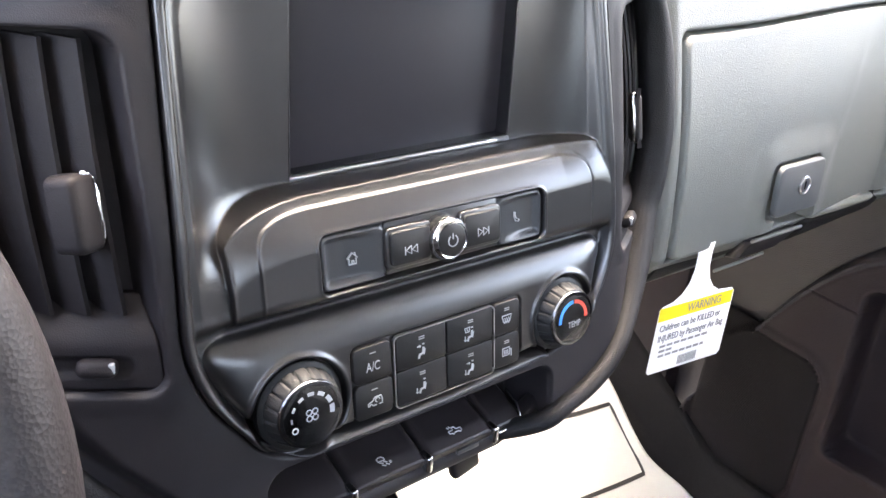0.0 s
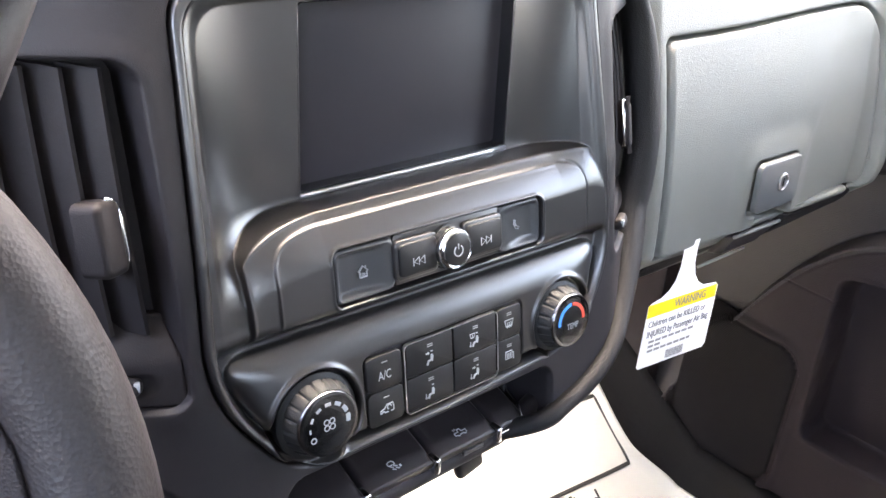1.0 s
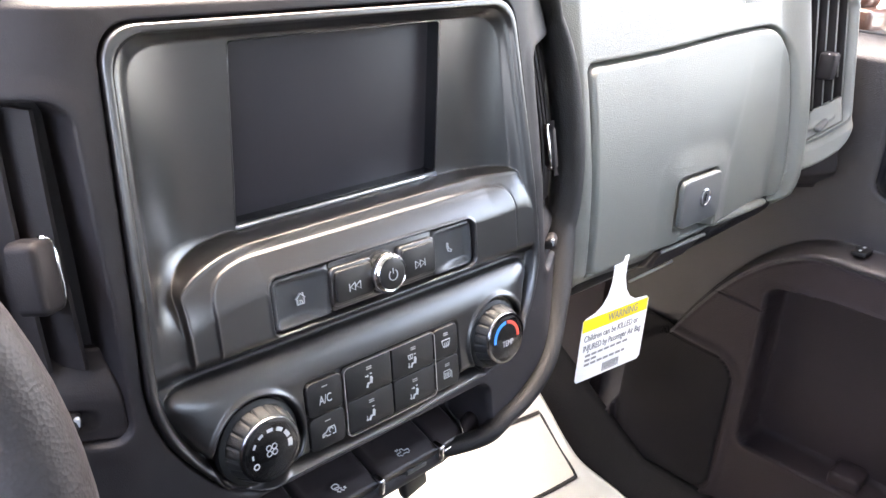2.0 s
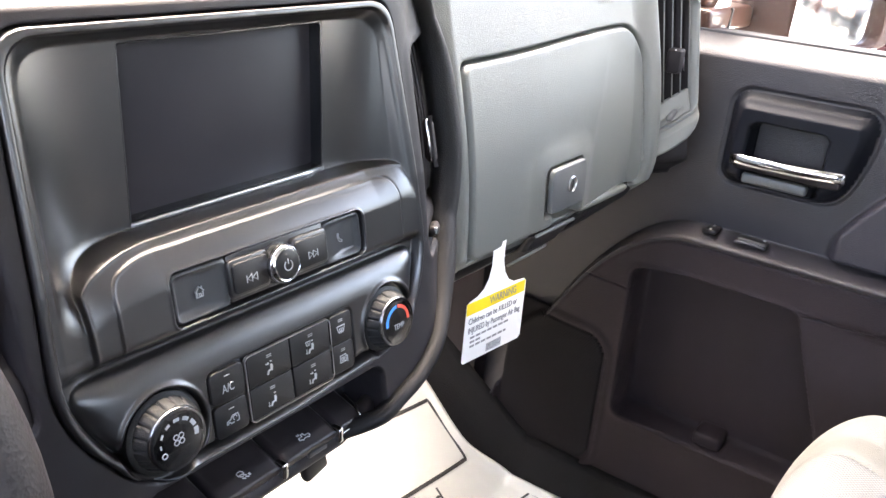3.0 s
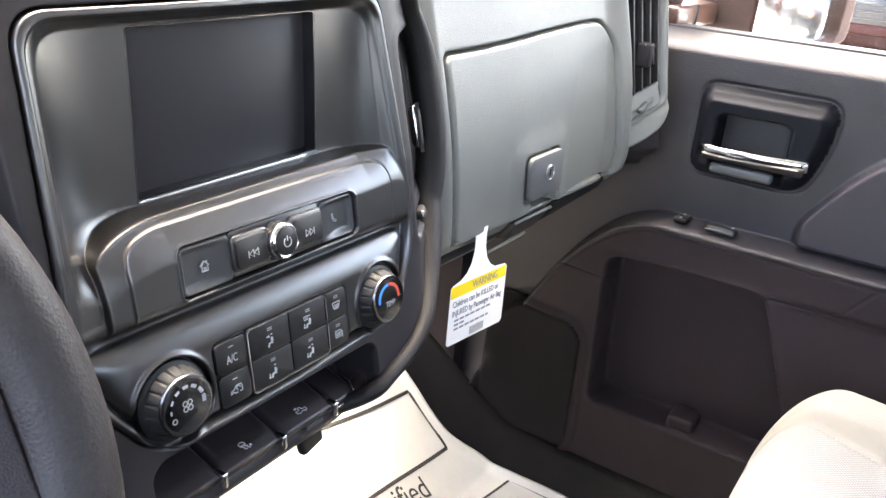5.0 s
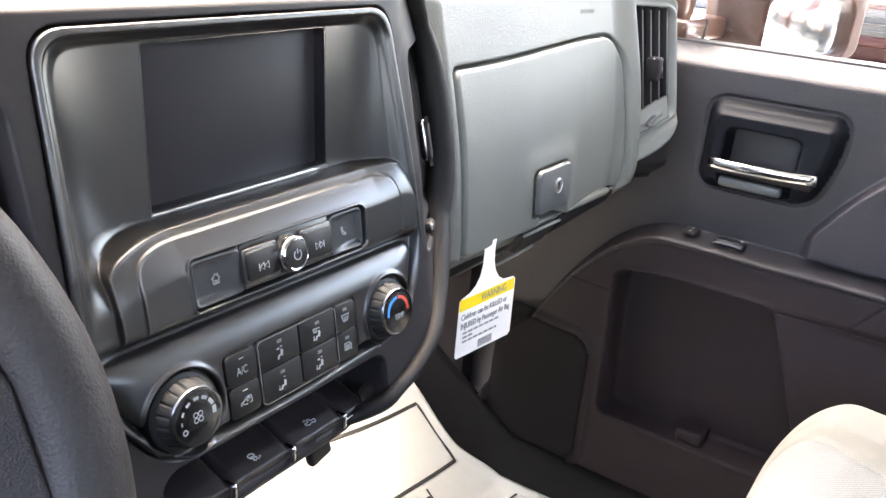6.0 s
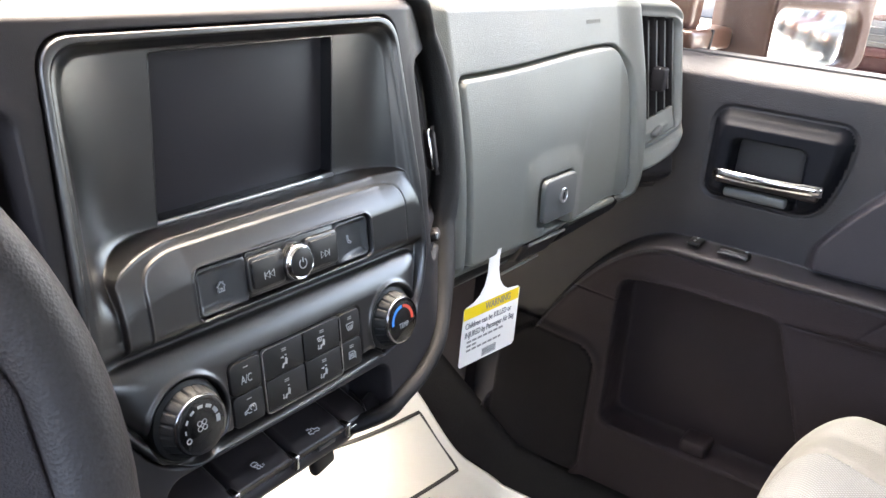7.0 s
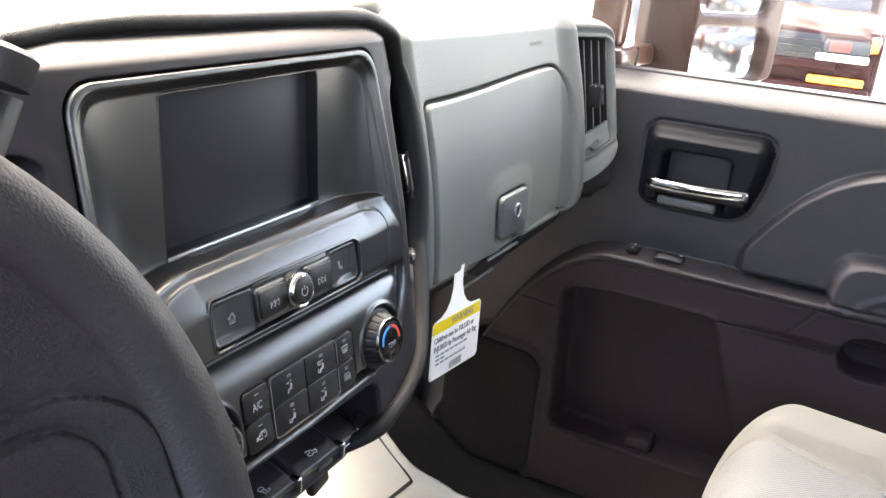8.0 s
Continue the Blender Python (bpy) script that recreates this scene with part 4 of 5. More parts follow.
def build_glove_box():
    box = thing("glove_box", (0.5, 0.06, 0.74), "closed grey grained glove box lid with key lock", "glove box")
    X, Z = lerp_grid(0.285, 0.735, 260, 0.735, 0.968, 170)
    g = glove_edge(X, Z)
    Y = dash_y(X, np.maximum(Z, 0.75)) - 0.003
    swell = rrect(X, Z, 0.487, 0.760, 0.055, 0.067, 0.018)
    Y = Y - 0.003 * smooth(0.026, -0.008, swell)
    facet = X - (0.530 + 0.45 * (Z - 0.785))
    Y = Y + 0.05 * np.maximum(0, facet) * smooth(0.0, 0.02, facet) * smooth(0.96, 0.90, Z)
    latch = rrect(X, Z, 0.4845, 0.7885, 0.0455, 0.0305, 0.010)
    Y = Y + 0.011 * smooth(0.001, -0.002, latch)
    pull = rrect(X, Z, 0.498, 0.744, 0.038, 0.016, 0.006)
    Y = Y + 0.030 * smooth(0.002, -0.003, pull)
    Y = Y + 0.004 * smooth(-0.0050, -0.0012, g) ** 2 + 0.04 * smooth(-0.0016, 0.0022, g)
    part("lid", sheet("lid", np.stack([X, Y, Z], -1), DASH, (0, 0.012, 0)), box, "grey grained lid with swelling round the latch")
    y0 = float(dash_y(np.array(0.484), np.array(0.787))) - 0.0125
    m = facing(0.484, y0 + 0.006, 0.7910, 0.06)
    k = part("latch", plate("latch", ring_pts(0.0425, 0.0270, 0.010, 6), 0.006, 0.0022, m, LATCHM), box, "smooth dark grey latch plate")
    part("lock", lathe("lock", [(0.0098, 0.004), (0.0098, 0.0072), (0.0086, 0.0082), (0.0080, 0.0070), (0.002, 0.0068)], m @ Matrix.Translation((0.005, 0.002, 0)), STEEL, 32), k, "round metal key lock")
    part("key_slot", rbox("key_slot", m @ Vector((0.005, 0.002, 0.0070)), (0.0018, 0.0015, 0.009), 0.0004, KEY, 1), k)


build_glove_box()


# ---------------------------------------------------------------- warning tag on the glove box
def build_tag():
    tag = thing("warning_tag", (0.355, 0.04, 0.63), "white and yellow airbag warning tag hung below glove box", "tag")
    m = Matrix.Translation((0.3565, 0.039, 0.655)) @ Matrix.Rotation(radians(-6), 4, "Z") @ facing(0, 0, 0, 0.03).to_3x3().to_4x4()
    w, h = 0.0545, 0.036
    neck = [(0.0135, 0.098), (0.012, 0.088), (0.0125, 0.072), (0.0165, 0.058), (0.024, 0.048), (0.034, 0.042)]
    right = [(w - 0.004, h + 0.004), (w, h), (w - 0.002, -h + 0.002), (w - 0.006, -h - 0.002)]
    left = [(-w + 0.003, -h), (-w, -h + 0.003), (-w + 0.003, h), (-w + 0.007, h + 0.003)]
    outline = [(-0.0135, 0.098)] + [(-x + 0.004, y) for x, y in neck[1:]][:] + left[::-1] + right[::-1] + neck[::-1]
    outline = [(x - 0.004 if y > 0.04 else x, y) for x, y in outline]
    part("card", plate("card", outline, 0.0006, 0.0002, m, CARD), tag, "white card with a narrow neck")
    f = m @ Matrix.Translation((0, 0, 0.0007))
    part("yellow_band", strokes("yellow_band", [[(-w + 0.003, 0.0305), (w - 0.002, 0.0305)]], 0.0145, f, YELLOW, 0.0002), tag, "yellow print")
    f = m @ Matrix.Translation((0, 0, 0.0010))
    lettering("lettering", "WARNING", 0.0125, f @ Matrix.Translation((0.012, 0.0305, 0)) @ Matrix.Diagonal((0.8, 1, 1, 1)), GREYINK, tag)
    lettering("lettering", "Children can be KILLED or", 0.0105, f @ Matrix.Translation((-0.0475, 0.0145, 0)) @ Matrix.Diagonal((0.75, 1, 1, 1)), TAGINK, tag, "LEFT")
    lettering("lettering", "INJURED by Passenger Air Bag", 0.0105, f @ Matrix.Translation((-0.0475, 0.003, 0)) @ Matrix.Diagonal((0.71, 1, 1, 1)), TAGINK, tag, "LEFT")
    for z, x1 in ((-0.006, 0.03), (-0.0115, -0.02), (-0.017, 0.022)):
        part("small_print", strokes("small_print", [[(x, z), (min(x + 0.008, x1), z)] for x in np.arange(-0.043, x1 - 0.004, 0.010)], 0.0026, f, GREYINK, 0.0002), tag)
    part("barcode", strokes("barcode", [[(-0.012 + 0.0021 * i, -0.0235), (-0.012 + 0.0021 * i, -0.0335)] for i in range(13)], 0.0011, f, GREYINK, 0.0002), tag)


build_tag()


# ---------------------------------------------------------------- steering wheel and gear lever
def build_wheel():
    c = Vector((-0.4243, -0.1587, 0.9208))
    tilt = Matrix.Translation(c) @ Matrix.Rotation(radians(90 - 24), 4, "X")
    wheel = thing("steering_wheel", c, "black leather steering wheel with grey airbag cover", "steering wheel")
    R = 0.1501
    path = [tilt @ Vector((R * math.cos(a), R * math.sin(a), 0)) for a in np.linspace(0, 2 * math.pi, 96, endpoint=False)]
    axis = tilt.to_3x3() @ Vector((0, 0, 1))
    part("rim", tube("rim", path, 0.0170, 0.0170, RIMHIDE, 20, True, up=axis), wheel, "black grained leather rim")
    X, Y = lerp_grid(-0.080, 0.080, 40, -0.085, 0.06, 30)
    d = rrect(X, Y, 0, -0.012, 0.073, 0.068, 0.045)
    Zc = 0.004 - 0.02 * smooth(-0.02, 0.004, d) + 0.01 * (1 - (X / 0.1) ** 2)
    pts = np.array([[list(tilt @ Vector((X[j, i], Y[j, i], Zc[j, i]))) for i in range(40)] for j in range(30)])
    part("airbag_cover", sheet("airbag_cover", pts, LEATHER, tuple(axis * -0.03)), wheel, "dark airbag cover")
    for s in (-1, 1):
        X, Y = lerp_grid(0.050, 0.150, 110, -0.100, 0.104, 150)
        reach = np.hypot(X, Y)
        X, Y = X * np.minimum(1, 0.148 / reach), Y * np.minimum(1, 0.148 / reach)
        Z = -0.004 - 0.008 * smooth(0.085, 0.102, np.abs(Y)) + 0.017 * smooth(0.108, 0.150, np.minimum(reach, 0.150))
        outer = rrect(X, Y, 0.066, -0.024, 0.0700, 0.0665, 0.030)
        inner = rrect(X, Y, 0.070, -0.015, 0.0505, 0.0490, 0.020)
        Z = Z + 0.0022 * smooth(0.002, -0.003, outer) - 0.0020 * smooth(0.0013, 0.0004, np.abs(outer))
        Z = Z - 0.0022 * smooth(0.0013, 0.0004, np.abs(inner)) + 0.0010 * smooth(0.0, -0.002, inner)
        pts = np.array([[list(tilt @ Vector((s * X[j, i], Y[j, i], Z[j, i]))) for i in range(110)] for j in range(150)])
        part("spoke", sheet("spoke", pts, SPOKEM, tuple(axis * -0.018)), wheel, "dark spoke with a seamed switch panel")
    part("column", lathe("column", [(0.05, -0.22), (0.055, -0.05), (0.045, -0.02)], tilt, POD, 32), wheel, "dark column shroud")
    lever = thing("gear_lever", (-0.36, 0.0, 0.93), "dark grey gear lever on the steering column", "gear lever")
    part("stalk", tube("stalk", [(-0.375, -0.045, 0.925), (-0.325, -0.032, 0.937), (-0.283, -0.022, 0.957), (-0.2655, -0.020, 0.985), (-0.2435, -0.020, 1.028)], 0.0135, 0.0135, POD, 16), lever)
    part("end_cap", lathe("end_cap", [(0.0125, 0.0), (0.0148, 0.0006), (0.0146, 0.014), (0.011, 0.0165)], look((-0.2420, -0.020, 1.031), (-0.265, -0.020, 0.986)), POD, 28), lever, "dark grey end cap")


build_wheel()


# ---------------------------------------------------------------- passenger door
def build_door():
    door = thing("passenger_door", (0.83, -0.25, 0.14), "closed charcoal passenger door with map pocket and speaker", "car door")
    Yg, Z = np.meshgrid(np.linspace(0.345, -0.95, 440), np.concatenate([np.linspace(0.10, 0.50, 130, endpoint=False), np.linspace(0.50, 0.75, 190, endpoint=False), np.linspace(0.75, 0.925, 86, endpoint=False), np.linspace(0.925, 0.9453, 34)]))
    X = 0.852 + 0.046 * (0.12 * np.clip((Z - 0.860) / 0.0853, 0, 1) ** 2 + 0.88 * np.clip((Z - 0.914) / 0.0313, 0, 1) ** 1.7) + 0.0 * Yg
    # ledge that carries the switches; it sweeps down towards the dashboard
    top = 0.657 - 4.2 * np.maximum(0, Yg + 0.03) ** 2
    ledge = smooth(top + 0.0075, top - 0.0035, Z)
    front = 0.800 + 0.028 * smooth(0.10, 0.30, Yg) * smooth(0.30, 0.50, Z)
    X = X + (front - X) * ledge
    # padded edge of the ledge, with the crease under it
    X = X - 0.0035 * np.exp(-((Z - top + 0.006) / 0.0042) ** 2) + 0.0022 * np.exp(-((Z - top + 0.0135) / 0.0022) ** 2)
    # map pocket, with its slanted rear end
    rear = (-Yg - 0.207 - 0.36 * (0.58 - Z)) * 0.94
    roof = Z - 0.590 + 0.30 * np.maximum(0, Yg + 0.05) ** 1.45
    pk = smax([Yg - 0.0470 - 0.03 * (Z - 0.42), roof, 0.306 - Z, rear], 0.022)
    X = X + 0.062 * smooth(0.0015, -0.0055, np.maximum(pk, rear + 0.004)) - 0.0025 * np.exp(-((pk - 0.002) / 0.006) ** 2)
    X = X + 0.010 * smooth(0.0, 0.09, rear) * smooth(0.60, 0.575, Z) * smooth(-0.20, -0.23, Yg)
    # seams: under the ledge, up to its front end, and across the armrest
    line = np.where(Yg > 0.047, 0.539 + 0.047 * (Yg - 0.049), 0.586)
    on = ((Yg > 0.047) & (Yg < 0.135)) | (Yg < -0.208)
    X = X + 0.0024 * np.exp(-((Z - line) / 0.0016) ** 2) * on
    diag = (Yg + 0.301) * 0.792 + (Z - 0.587) * 0.610
    X = X + 0.0024 * np.exp(-(diag / 0.0016) ** 2) * (Z > 0.587) * (Z < 0.654)
    # speaker frame
    sp = smax([rrect(Yg, Z, 0.171, 0.305, 0.101, 0.135, 0.045), (Yg - 0.235) * 0.70 + (Z - 0.415) * 0.71], 0.02)
    X = X - 0.004 * smooth(0.018, 0.006, sp) * smooth(-0.001, 0.001, sp) + 0.006 * smooth(0.002, -0.002, sp)
    # handle housing: a hood with a broad sloping top, cut away at its lower rear corner
    hx = smax([rrect(Yg, Z, -0.134, 0.8080, 0.0985, 0.0690, 0.024), (-Yg - 0.222) * 0.90 - (Z - 0.780) * 0.44], 0.025)
    out = (Z > 0.70)
    rise = smooth(0.0, -0.034, hx) * smooth(0.890, 0.835, Z) + 0.45 * smooth(0.0, -0.012, hx)
    X = X - 0.021 * np.clip(rise, 0, 1) * out + 0.0045 * np.exp(-((hx - 0.0018) / 0.0022) ** 2) * out
    inner = rrect(Yg, Z, -0.124, 0.790, 0.0530, 0.0460, 0.012)
    X = X + 0.040 * smooth(0.003, -0.006, inner) * out
    # soft pad
    w = np.maximum(-0.207 - Yg, 0)
    cap = 0.690 + 0.184 * np.tanh(w * 8.6)
    X = X - 0.026 * smooth(-0.002, 0.012, cap - Z) * smooth(-0.208, -0.226, Yg) * smooth(0.660, 0.672, Z)
    # armrest that rises behind the ledge, its moulded arch and the pull cup
    arm = smax([-Yg - 1.2, Yg + 0.349, Z - 0.735, 0.560 - Z], 0.045)
    X = X + (0.792 - X) * smooth(0.005, -0.012, arm) * smooth(0.640, 0.665, Z)
    arch = np.abs(np.hypot(Yg + 0.462, (Z - 0.590) / 1.05) - 0.098)
    X = X - 0.0030 * smooth(0.010, 0.0, arch) * (Yg < -0.355) * (Z > 0.640)
    grip = rrect(Yg, Z, -0.458, 0.582, 0.073, 0.034, 0.033)
    X = X + 0.060 * smooth(0.003, -0.005, grip)
    pts = np.stack([X, Yg, Z], -1)
    card = sheet("door_card", pts[:, ::1], [DOORM, LOWER, HOUSING, PADM], (0.06, 0, 0), True)
    cell = lambda a: (a[:-1, :-1] + a[1:, 1:]) / 2
    kinds = np.where(cell(Z) < cell(top) - 0.014, 1, 0)
    kinds = np.where((cell(hx) < -0.0005) & (cell(Z) > 0.70), 2, kinds)
    kinds = np.where((cell(cap - Z) > 0.004) & (cell(Yg) < -0.214) & (cell(Z) > 0.668), 3, kinds)
    card.polygons.foreach_set("material_index", kinds.ravel().tolist() + [0] * (len(card.polygons) - kinds.size))
    part("door_card", card, door, "charcoal moulded door card")
    Yp, Zp = lerp_grid(0.270, 0.072, 40, 0.172, 0.438, 50)
    dp = smax([rrect(Yp, Zp, 0.171, 0.305, 0.0965, 0.1305, 0.042), (Yp - 0.232) * 0.70 + (Zp - 0.412) * 0.71], 0.02)
    Xp = 0.8035 + 0.028 * smooth(0.10, 0.30, Yp) * smooth(0.30, 0.50, Zp) - 0.002 * smooth(0.0, -0.03, dp) + 0.02 * smooth(-0.001, 0.003, dp)
    part("speaker_grille", sheet("speaker_grille", np.stack([Xp, Yp, Zp], -1), MESHM, (0.004, 0, 0)), door, "black fine mesh speaker grille")
    part("pocket_drain", rbox("pocket_drain", (0.835, -0.118, 0.316), (0.050, 0.046, 0.024), 0.007, LOWER, 3), door, "grey moulded stop in the pocket")
    # pull handle
    h = part("door_handle", rbox("door_handle", (0.8345, -0.1315, 0.7765), (0.016, 0.150, 0.020), 0.006, VENTM, 3), door, "black release handle with chrome front")
    rod = [(0.8262 + 0.006 * abs((y + 0.131) / 0.08) ** 3, y, 0.7815 + 0.0010 * ((y + 0.131) / 0.08) ** 2 - 0.03 * (y + 0.131)) for y in np.linspace(-0.2095, -0.0535, 13)]
    part("chrome_strip", tube("chrome_strip", rod, 0.0055, 0.0088, CHROME, 16), h, "bright chrome front of the handle")
    part("lower_grip", rbox("lower_grip", (0.842, -0.118, 0.7535), (0.014, 0.094, 0.017), 0.006, LATCHM, 3), door, "grey grip below the handle")
    part("handle_back", rbox("handle_back", (0.868, -0.124, 0.802), (0.006, 0.098, 0.070), 0.004, DOORM, 2), door)
    # switches on the ledge
    sw = part("lock_switch", rbox("lock_switch", (0.829, -0.050, 0.6655), (0.030, 0.020, 0.006), 0.0015, KEY, 2), door, "black lock switch with white mark")
    for dx in (-0.008, 0.009):
        part("white_mark", rbox("white_mark", (0.829 + dx, -0.050, 0.6692), (0.006, 0.0035, 0.001), 0.0003, MARK, 1), sw)
    ws = part("window_switch", rbox("window_switch", (0.829, -0.112, 0.6630), (0.022, 0.046, 0.012), 0.005, KEY, 3), door, "black window switch")
    part("switch_cup", tube("switch_cup", [(0.812, y, 0.6635 + 0.002 * math.cos((y + 0.112) * 60)) for y in np.linspace(-0.134, -0.090, 9)], 0.0035, 0.0025, CELL, 8), ws, "grey finger edge of the switch")
    part("white_mark", rbox("white_mark", (0.831, -0.128, 0.6695), (0.005, 0.004, 0.001), 0.0003, MARK, 1), ws)
    # window seal and glass
    part("window_seal", rbox("window_seal", (0.8985, -0.33, 0.9440), (0.006, 1.2, 0.007), 0.002, RUBBER, 2), door, "black rubber window seal")
    pane = part("window_pane", rbox("window_pane", (0.901, -0.34, 1.18), (0.004, 1.16, 0.48), 0.001, PANE, 1), door, "clear side glass with dust specks")
    pane.visible_shadow = False
    part("outer_skin", rbox("outer_skin", (0.975, -0.33, 0.50), (0.08, 1.26, 0.86), 0.04, PAINT, 3), door, "bronze painted outer skin")
    for y, w in ((0.27, 0.05), (-0.93, 0.06)):
        part("window_frame", rbox("window_frame", (0.905, y, 1.19), (0.05, w, 0.50), 0.01, RUBBER, 2), door, "dark window frame")


build_door()


# ---------------------------------------------------------------- floor, mat, seat
def build_floor():
    X, V = lerp_grid(-0.80, 0.80, 120, 0, 1, 110)
    Y = -2.20 + 3.00 * V
    Z = 0.093 + 0.0 * X + np.maximum(0, Y - 0.195) * 0.67
    hump = smooth(0.30, 0.12, np.abs(X))
    Z = Z + 0.09 * smooth(0.745, 0.80, np.abs(X))
    Z = Z + 0.16 * hump * smooth(-0.5, 0.1, Y) * (1 - 0.6 * smooth(0.3, 0.6, Y))
    floor = sheet("floor", np.stack([X, Y, Z], -1), CARPET, (0, 0, -0.06))
    link("floor", floor, None, "dark carpeted cab floor and toe board", category="floor", kind="structure")
    mat = thing("floor_mat", (0.5, 0.2, 0.10), "cream paper floor mat with black printed frames", "floor mat")
    def mat_z(x, y):
        z = 0.108 + np.maximum(0, y - 0.195) * 0.67 + 0.10 * smooth(0.33, 0.20, x)
        return z + 0.0020 * np.sin(x * 23 + y * 9) + 0.0012 * np.sin(y * 31 - x * 11)
    U, Y = lerp_grid(0.0, 1.0, 90, -0.30, 0.62, 130)
    far = 0.735 - 0.018 * smooth(0.41, 0.29, Y) + 0.040 * smooth(0.285, 0.19, Y) + 0.008 * smooth(0.15, 0.0, Y)
    X = 0.22 + (far - 0.22) * U
    part("paper", sheet("paper", np.stack([X, Y, mat_z(X, Y) + 0.010 * smooth(0.96, 1.0, U)], -1), PAPER, (0, 0, -0.003)), mat, "cream paper sheet")
    def drawn(name, pts, w):
        dense = []
        for a, b in zip(pts, pts[1:]):
            for i in range(12):
                dense.append((a[0] + (b[0] - a[0]) * i / 12, a[1] + (b[1] - a[1]) * i / 12))
        dense.append(pts[-1])
        me = strokes(name, [dense], w, Matrix.Identity(4), INK, 0.0006)
        for v in me.vertices:
            v.co.z += float(mat_z(np.array(v.co.x), np.array(v.co.y))) + 0.001
        part(name, me, mat, "black printed line")
    drawn("printed_line", [(0.30, 0.418), (0.7105, 0.3675), (0.703, 0.315), (0.698, 0.270), (0.696, 0.261), (0.30, 0.286)], 0.0055)
    drawn("printed_line", [(0.32, -0.24), (0.32, 0.215), (0.742, 0.146), (0.747, 0.027), (0.747, -0.24)], 0.0045)
    for body, x, y in (("Certified", 0.600, 0.236), ("Service", 0.616, 0.196)):
        cu = lettering("lettering", body, 0.049, Matrix.Translation((x, y, 0.1125)) @ Matrix.Rotation(radians(-8), 4, "Z"), INK, mat, "RIGHT")
        for v in cu.data.vertices:
            v.co.z += float(mat_z(np.array(v.co.x), np.array(v.co.y))) - 0.1113


build_floor()


def build_seat(cx, label):
    seat = thing("front_seat", (cx, -0.6, 0.1), label, "car seat", "front seats")
    U, V = lerp_grid(-0.25, 0.25, 130, 0, 1, 100)
    # section from the lower front edge, over the nose, to the back
    a = np.clip(V / 0.35, 0, 1)
    b = np.clip((V - 0.35) / 0.65, 0, 1)
    nose = 0.055
    Y = np.where(V < 0.35, -0.275 - nose * (1 - np.cos(a * math.pi / 2)) + 0.06 * (1 - a) * 0.4, -0.330 - 0.52 * b)
    Z = np.where(V < 0.35, 0.40 + 0.164 * np.sin(a * math.pi / 2), 0.564 - 0.035 * b)
    Z = Z + (0.012 * np.sin(np.clip((np.abs(U) - 0.165) / 0.085, 0, 1) * math.pi)) * np.clip(V / 0.3, 0, 1)
    Z = Z - 0.10 * smooth(0.205, 0.252, np.abs(U)) ** 2
    Y = Y - 0.035 * smooth(0.18, 0.25, np.abs(U)) * (1 - b)
    Z = Z + 0.006 * smooth(0.08, 0.17, np.abs(U)) * b
    Y = Y - 0.007
    inset = 0.100 + 0.034 * smooth(-0.43, -0.27, Y)
    seam = 0.005 * np.exp(-((np.abs(U) - inset) / 0.004) ** 2)
    Z = Z - seam
    pts = np.stack([cx + U, Y, Z], -1)
    me = sheet("cushion", pts, [BOLSTER, CLOTH], (0, 0, -0.16))
    gap = np.abs(U) - inset
    cloth = ((gap[:-1, :-1] + gap[1:, 1:]) < 0).astype(int)
    me.polygons.foreach_set("material_index", cloth.ravel().tolist() + [0] * (len(me.polygons) - cloth.size))
    part("cushion", me, seat, "light grey cloth cushion with vinyl side bolsters")
    part("base", rbox("base", (cx, -0.60, 0.25), (0.44, 0.50, 0.29), 0.03, KEY, 2), seat, "dark seat base")
    U, V = lerp_grid(-0.25, 0.25, 50, 0, 1, 50)
    Y = -0.80 - 0.16 * V + 0.02 * smooth(0.13, 0.2, np.abs(U)) - 0.06 * smooth(0.2, 0.25, np.abs(U))
    Z = 0.55 + 0.60 * V
    part("backrest", sheet("backrest", np.stack([cx + U, Y, Z], -1), CLOTH, (0, -0.12, 0)), seat, "light grey cloth backrest")
    part("head_rest", rbox("head_rest", (cx, -1.00, 1.24), (0.25, 0.10, 0.17), 0.04, BOLSTER, 4), seat, "light grey head rest")


build_seat(0.405, "light grey cloth passenger seat with vinyl bolsters")


